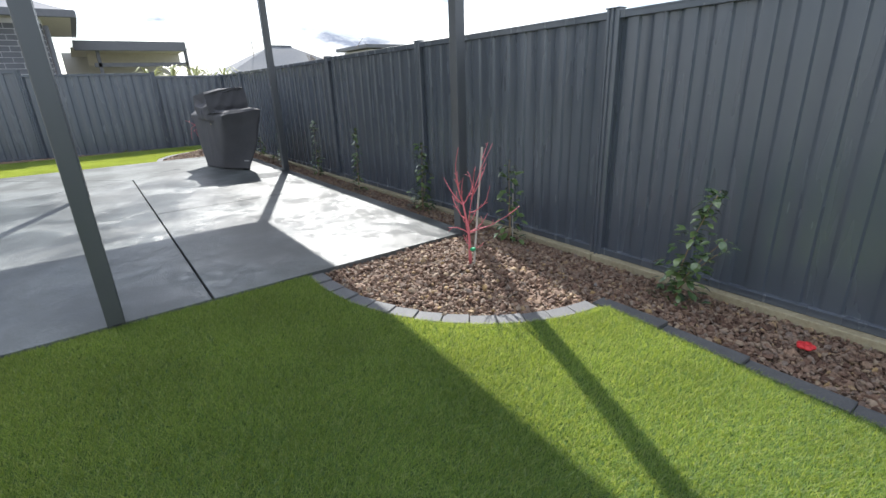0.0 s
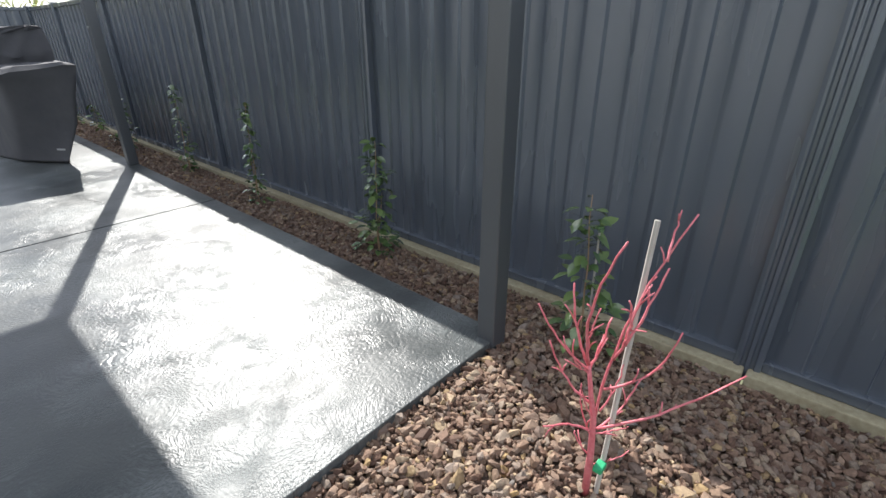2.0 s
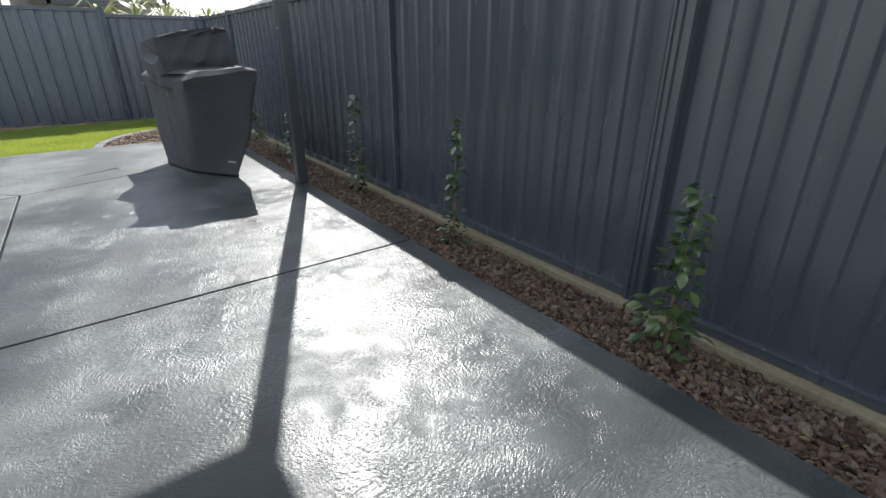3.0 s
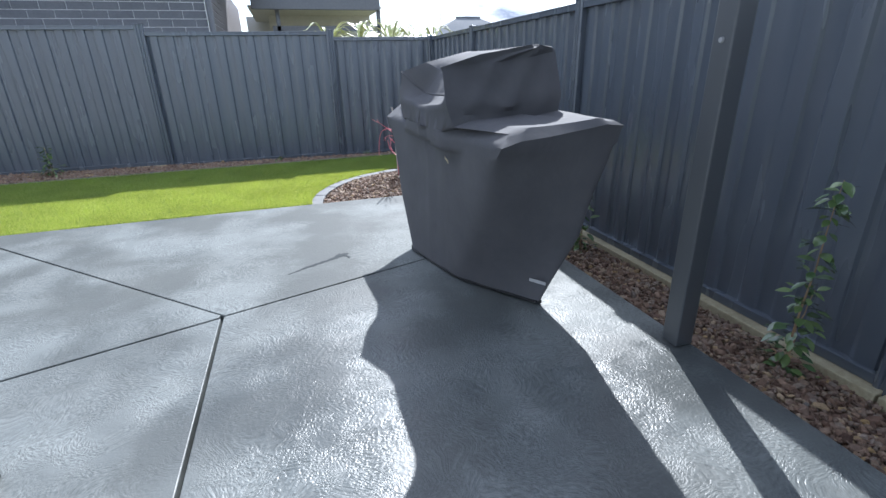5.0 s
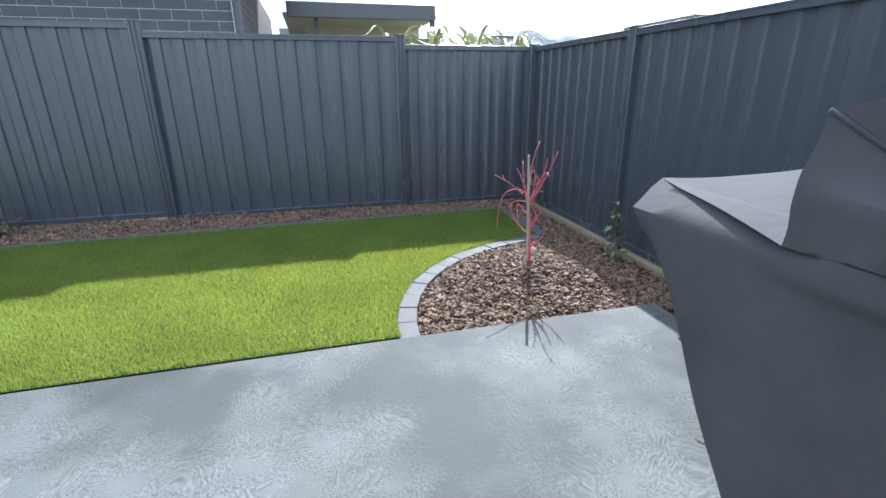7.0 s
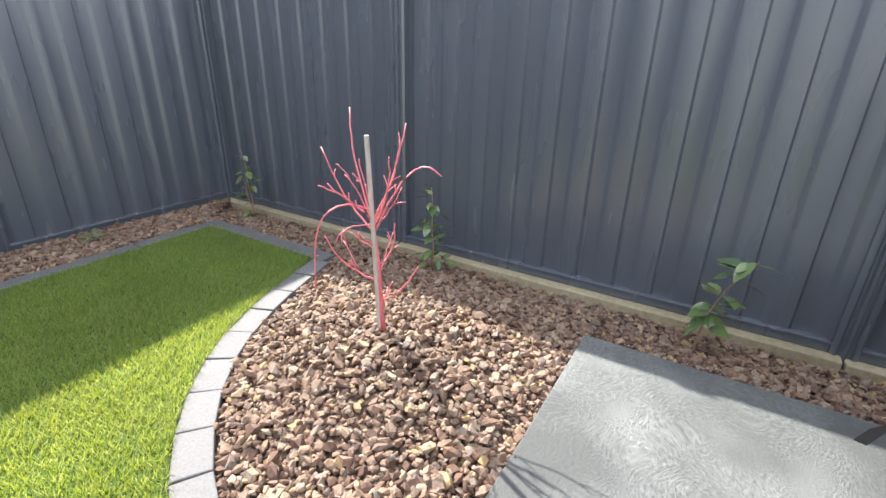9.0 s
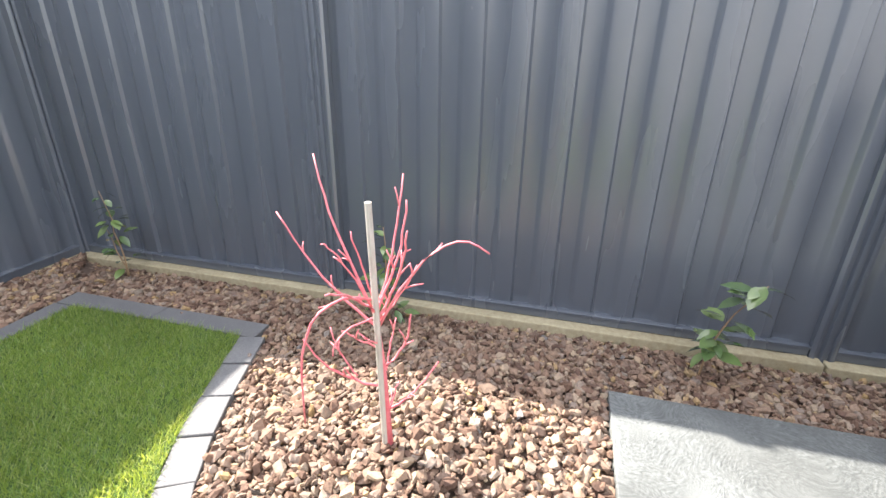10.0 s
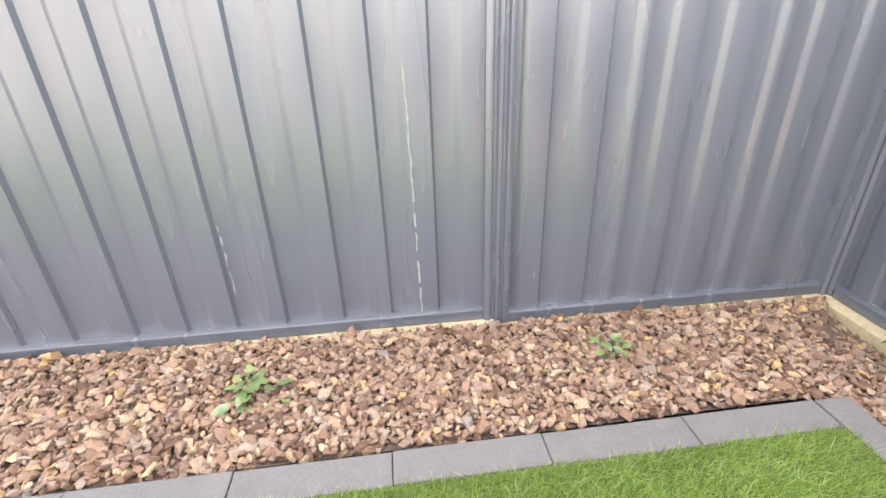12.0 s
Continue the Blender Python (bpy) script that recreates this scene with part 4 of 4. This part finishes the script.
def shrub(x, y, height, leaves, seed, label, lean=(0, 0), spread=0.09, size=0.066, stems=2, low=0.0, name="camellia"):
    rng = random.Random(seed)
    z = float(bed_z(np.array(x), np.array(y)))
    plant = empty(name, x, y, z, label, "shrub" if name == "camellia" else "ground plant", "camellias by the fence" if name == "camellia" else "small ground plants")
    lines = []
    for s in range(stems):
        top = height * (1.0 if s == 0 else rng.uniform(0.35, 0.7))
        away = Vector((rng.uniform(-1, 1), rng.uniform(-1, 1), 0)) * (0.02 if s == 0 else spread * 0.8)
        pts = []
        for i in range(8):
            f = i / 7
            pts.append(Vector((lean[0] * f * f, lean[1] * f * f, -0.03 + (top + 0.03) * f)) + away * f + Vector((rng.uniform(-1, 1), rng.uniform(-1, 1), 0)) * 0.006)
        part("stem", tube(bmesh.new(), pts, [0.0055 - 0.004 * i / 7 for i in range(8)], 6), TAN_BARK, plant, smooth=True)
        lines.append(pts)
    for k in range(int(leaves * 2.7)):
        pts = lines[0] if rng.random() < 0.62 or stems == 1 else rng.choice(lines)
        f = low + (1 - low) * rng.random()
        i = min(6, int(f * 7))
        p = pts[i].lerp(pts[i + 1], f * 7 - i)
        a = rng.uniform(0, 2 * math.pi)
        away = rng.random() * spread * 1.45 * (1 - 0.8 * f)
        ob = new("leaf", LEAF_MESH)
        ob.parent = plant
        s = size * rng.uniform(0.65, 1.2)
        ob.matrix_basis = pose(p.x + math.cos(a) * away, p.y + math.sin(a) * away, p.z + rng.uniform(-0.01, 0.02), rng.uniform(-22, 22), rng.uniform(-30, 35), math.degrees(a)) @ Matrix.Diagonal((s, s * rng.uniform(0.85, 1.15), s, 1))
    return plant


shrub(2.73, 1.57, 0.72, 105, 1, "leaning camellia with glossy dark green leaves by the fence", (0.0, -0.2), 0.11, 0.066, 3)
shrub(2.63, 2.95, 0.68, 44, 2, "staked camellia with narrow dark leaves beside a post", (0.02, 0.03), 0.11, 0.075, 2)
shrub(2.77, 4.43, 0.72, 80, 3, "upright camellia with dense glossy leaves in the gravel strip", (0.02, -0.02), 0.11, 0.066, 3)
shrub(2.75, 5.91, 0.80, 50, 4, "thin sparse camellia in the gravel strip", (0.03, 0.02), 0.06, 0.062, 2)
shrub(2.79, 7.39, 0.86, 56, 5, "tall thin camellia in the gravel strip", (0.0, -0.03), 0.07, 0.064, 2)
shrub(2.76, 8.95, 0.58, 36, 6, "thin camellia behind the patio post", (0.0, 0.0), 0.06, 0.064, 2)
shrub(2.72, 9.35, 0.17, 12, 7, "low young camellia behind the barbecue", (0.0, 0.0), 0.08, 0.062, 2)
shrub(2.74, 10.14, 0.45, 11, 8, "small leaning camellia with broad leaves near the slab corner", (-0.02, -0.15), 0.035, 0.095, 1, 0.3)
shrub(2.78, 11.49, 0.48, 18, 9, "thin camellia with few leaves behind the maple", (0.0, 0.02), 0.06, 0.08, 2, 0.05)
shrub(2.82, 13.08, 0.50, 12, 10, "small sparse camellia in the fence corner", (0.0, 0.06), 0.05, 0.078, 2, 0.15)
shrub(-2.15, 13.32, 0.36, 46, 12, "small bushy camellia before the back fence", (0.0, 0.0), 0.14, 0.06, 3)
shrub(1.86, 13.29, 0.06, 16, 13, "low bright green ground plant in gravel", (0, 0), 0.07, 0.045, 3, 0.0, "ground_plant")
shrub(0.65, 13.24, 0.07, 20, 14, "low green ground plant in gravel", (0, 0), 0.09, 0.05, 3, 0.0, "ground_plant")

bm = bmesh.new()
for k in range(5):
    a = k * 1.26
    bmesh.ops.create_icosphere(bm, subdivisions=2, radius=0.02, matrix=Matrix.Translation((0.022 * math.cos(a), 0.022 * math.sin(a), 0.0)) @ Matrix.Diagonal((1.1, 1.1, 0.6, 1)))
tagged(part("fallen_flower", bm, RED, smooth=True), "bright red fallen flower lying on gravel", "flower").location = (2.62, 0.84, -0.115)


# ---- the neighbour's house behind the back fence ----
def brick_wall(name, parent, x0, x1, y0, y1, z0, z1, mtl, along_x=True, pick=300):
    """Brick veneer in stretcher bond; pieces of 0.345 x 0.11 m with 10 mm joints over a mortar face."""
    length = (x1 - x0) if along_x else (y1 - y0)
    wall = part(name, box(bmesh.new(), x0, x1, y0, y1, z0 - 1.9, z1), MORTAR, parent)
    me = bpy.data.meshes.new("brick")
    bm = box(bmesh.new(), 0, 0.345, -0.012, 0.01, 0, 0.11, 0.003)
    bm.to_mesh(me)
    bm.free()
    me.materials.append(mtl)
    rows = int((z1 - z0) / 0.123)
    made = 0
    for r in range(rows):
        u = -0.178 * (r % 2) - 0.356
        while u < length:
            a, b = max(0.0, u), min(length, u + 0.345)
            if b - a > 0.04 and made < pick:
                ob = new("brick", me)
                ob.parent = wall
                ob.scale.x = (b - a) / 0.345
                if along_x:
                    ob.location = (x1 - b, y0, z0 + r * 0.123)
                else:
                    ob.location = (x1, y0 + a, z0 + r * 0.123)
                    ob.rotation_euler = (0, 0, radians(90))
                made += 1
            u += 0.356
    return wall


house = tagged(new("neighbour_house"), "single-storey grey brick house with eaves behind the fence", "house")
bpy.context.view_layer.update()
brick_wall("wall", house, -4.3, -0.28, 15.6, 15.8, 1.5, 2.95, BRICK)
brick_wall("side_wall", house, -0.48, -0.28, 15.8, 18.2, 1.5, 2.95, DARK_BRICK, False, 200)
part("long_wall", box(bmesh.new(), -11, -4.3, 15.6, 15.8, -0.3, 2.95), BRICK, house)
part("rear_side_wall", box(bmesh.new(), -0.48, -0.28, 18.2, 23.45, -0.3, 2.95), DARK_BRICK, house)
part("downpipe", tube(bmesh.new(), [Vector((-0.21, 15.55, -0.3)), Vector((-0.21, 15.55, 1.5)), Vector((-0.21, 15.55, 2.8))], [0.05] * 3, 12), ROOF_DARK, house)
part("soffit", box(bmesh.new(), -11, 0.3, 15.15, 19.9, 2.95, 2.99), SOFFIT, house)
part("gutter", box(bmesh.new(), -11, 0.4, 15.03, 15.15, 2.94, 3.1, 0.01), ROOF_DARK, house)
part("side_gutter", box(bmesh.new(), 0.3, 0.42, 15.15, 19.9, 2.94, 3.1, 0.01), ROOF_DARK, house)
bm = bmesh.new()
base = [bm.verts.new(p) for p in ((-11, 15.1, 3.08), (0.38, 15.1, 3.08), (0.38, 20.0, 3.08), (-11, 20.0, 3.08))]
ridge = [bm.verts.new((-9.0, 17.5, 4.0)), bm.verts.new((-1.9, 17.5, 4.0))]
for f in ((base[0], base[1], ridge[1], ridge[0]), (base[1], base[2], ridge[1]), (base[2], base[3], ridge[0], ridge[1]), (base[3], base[0], ridge[0]), tuple(base[::-1])):
    bm.faces.new(f)
part("roof", bm, ROOF_DARK, house)

carport = tagged(new("neighbour_verandah"), "flat-roofed verandah with grey fascia and cream lining", "verandah")
part("fascia", box(bmesh.new(), 0.27, 3.39, 19.5, 19.62, 2.55, 2.84, 0.01), ROOF_DARK, carport)
part("roof_deck", box(bmesh.new(), 0.27, 3.39, 19.62, 23.5, 2.70, 2.84), ROOF_DARK, carport)
part("lining", box(bmesh.new(), 0.18, 3.45, 19.64, 23.4, 2.6, 2.65), SOFFIT, carport)
part("beam", box(bmesh.new(), 0.6, 3.45, 21.5, 21.65, 2.2, 2.6), SOFFIT, carport)
part("lower_beam", box(bmesh.new(), 0.7, 3.4, 19.75, 19.87, 2.08, 2.2), ROOF_DARK, carport)
for px in (0.8, 3.34):
    part("post", box(bmesh.new(), px, px + 0.1, 19.75, 19.85, -0.32, 2.6, 0.005), ROOF_DARK, carport)
part("rear_wall", box(bmesh.new(), -0.1, 3.5, 23.5, 23.7, -0.32, 2.75), RENDER, carport)


def strap_plant(x, y, z, count, seed, reach, label):
    rng = random.Random(seed)
    plant = empty("strap_leaf_plant", x, y, -0.32, label, "plant", "strap-leaf plants")
    part("cane", tube(bmesh.new(), [Vector((0, 0, 0)), Vector((0.02, 0, z * 0.5)), Vector((0, 0.01, z + 0.32))], [0.05, 0.045, 0.03], 8), TWIG, plant)
    for k in range(count):
        a, up, out = rng.uniform(0, 2 * math.pi), rng.uniform(0.15, 0.5), reach * rng.uniform(0.5, 1.1)
        bm, prev = bmesh.new(), None
        for i in range(9):
            s = i / 8
            c = Vector((math.cos(a) * out * s, math.sin(a) * out * s, z + 0.32 + up * math.sin(min(1, s * 1.25) * 2.2) * (1 - 0.35 * s)))
            w = 0.022 * math.sin(math.pi * min(0.97, 0.18 + 0.8 * s))
            n = Vector((-math.sin(a), math.cos(a), 0)) * w
            row = (bm.verts.new(c - n), bm.verts.new(c - Vector((0, 0, 0.006))), bm.verts.new(c + n))
            if prev:
                bm.faces.new((prev[0], row[0], row[1], prev[1]))
                bm.faces.new((prev[1], row[1], row[2], prev[2]))
            prev = row
        part("leaf", bm, BLADE, plant, smooth=True)


for i, (px, py, pz) in enumerate(((1.55, 14.25, 1.38), (2.05, 14.4, 1.42), (2.55, 14.3, 1.36), (3.0, 14.6, 1.36), (3.4, 14.9, 1.36))):
    strap_plant(px, py, pz + 0.08, 18, 20 + i, 0.68, "yellow-green strap-leaved plant above the back fence")

# ---- far houses and a bare tree ----
far = tagged(new("far_house"), "distant house with a pale grey hipped roof", "house")
part("wall", box(bmesh.new(), 11.5, 23.5, 47.0, 56.0, -0.32, 2.6), RENDER, far)
bm = bmesh.new()
base = [bm.verts.new(p) for p in ((10.8, 46.3, 2.5), (24.2, 46.3, 2.5), (24.2, 56.7, 2.5), (10.8, 56.7, 2.5))]
ridge = [bm.verts.new((16.6, 51.2, 5.3)), bm.verts.new((18.6, 51.2, 5.3))]
for f in ((base[0], base[1], ridge[1], ridge[0]), (base[1], base[2], ridge[1]), (base[2], base[3], ridge[0], ridge[1]), (base[3], base[0], ridge[0]), tuple(base[::-1])):
    bm.faces.new(f)
part("roof", bm, ROOF_PALE, far)
part("ridge_cap", tube(bmesh.new(), [Vector((16.4, 51.2, 5.3)), Vector((17.6, 51.2, 5.32)), Vector((18.8, 51.2, 5.3))], [0.1] * 3, 6), ROOF_PALE, far)
part("aerial", tube(bmesh.new(), [Vector((14.4, 49.5, 3.9)), Vector((14.4, 49.5, 4.8)), Vector((14.4, 49.5, 5.6))], [0.03] * 3, 5), TWIG, far)


def bare_tree(x, y, seed, height):
    rng = random.Random(seed)
    tree = empty("bare_tree", x, y, -0.32, "distant leafless tree with a rounded twiggy crown", "tree")
    part("trunk", tube(bmesh.new(), [Vector((0, 0, 0)), Vector((0.05, 0, height * 0.25)), Vector((0, 0, height * 0.5))], [0.14, 0.11, 0.07], 8), TWIG, tree)
    bm = bmesh.new()

    def grow(p, d, length, radius, depth):
        q = p + d * length * 0.5 + Vector([rng.uniform(-1, 1) for _ in range(3)]) * length * 0.06
        e = p + d * length
        tube(bm, [p, q, e], [radius, radius * 0.8, radius * 0.55], 4)
        if depth:
            for _ in range(4):
                nd = (d + Vector((rng.uniform(-1, 1), rng.uniform(-1, 1), rng.uniform(-0.3, 0.8))) * 0.75).normalized()
                grow(q.lerp(e, rng.uniform(0.2, 1)), nd, length * rng.uniform(0.5, 0.75), radius * 0.55, depth - 1)

    for k in range(6):
        a = k * 1.05
        grow(Vector((0, 0, height * rng.uniform(0.3, 0.5))), Vector((math.cos(a) * 0.7, math.sin(a) * 0.7, 0.9)).normalized(), height * 0.25, 0.05, 3)
    part("crown", bm, TWIG, tree)


bare_tree(18.2, 41.6, 5, 4.9)

shed = tagged(new("garden_shed"), "neighbouring shed with a thin flat grey roof", "shed")
part("wall", box(bmesh.new(), 10.9, 14.0, 20.3, 22.8, -0.32, 2.74), RENDER, shed)
part("roof", box(bmesh.new(), 10.6, 14.3, 20.0, 23.1, 2.78, 2.93, 0.01), ROOF_DARK, shed)
part("aerial", tube(bmesh.new(), [Vector((10.7, 20.1, 2.9)), Vector((10.5, 20.1, 3.15)), Vector((10.2, 20.1, 2.75))], [0.012] * 3, 5), TWIG, shed)

# ---- stones, last ----
gravel(near_bed, bed_a, 21, (1.15, 2.3, 1.95, 2.75), x_min=0.9)
gravel(strip_bed, bed_c, 22)
gravel(far_bed, bed_b, 23, (1.2, 2.3, 10.6, 11.3), x_min=-3.4)
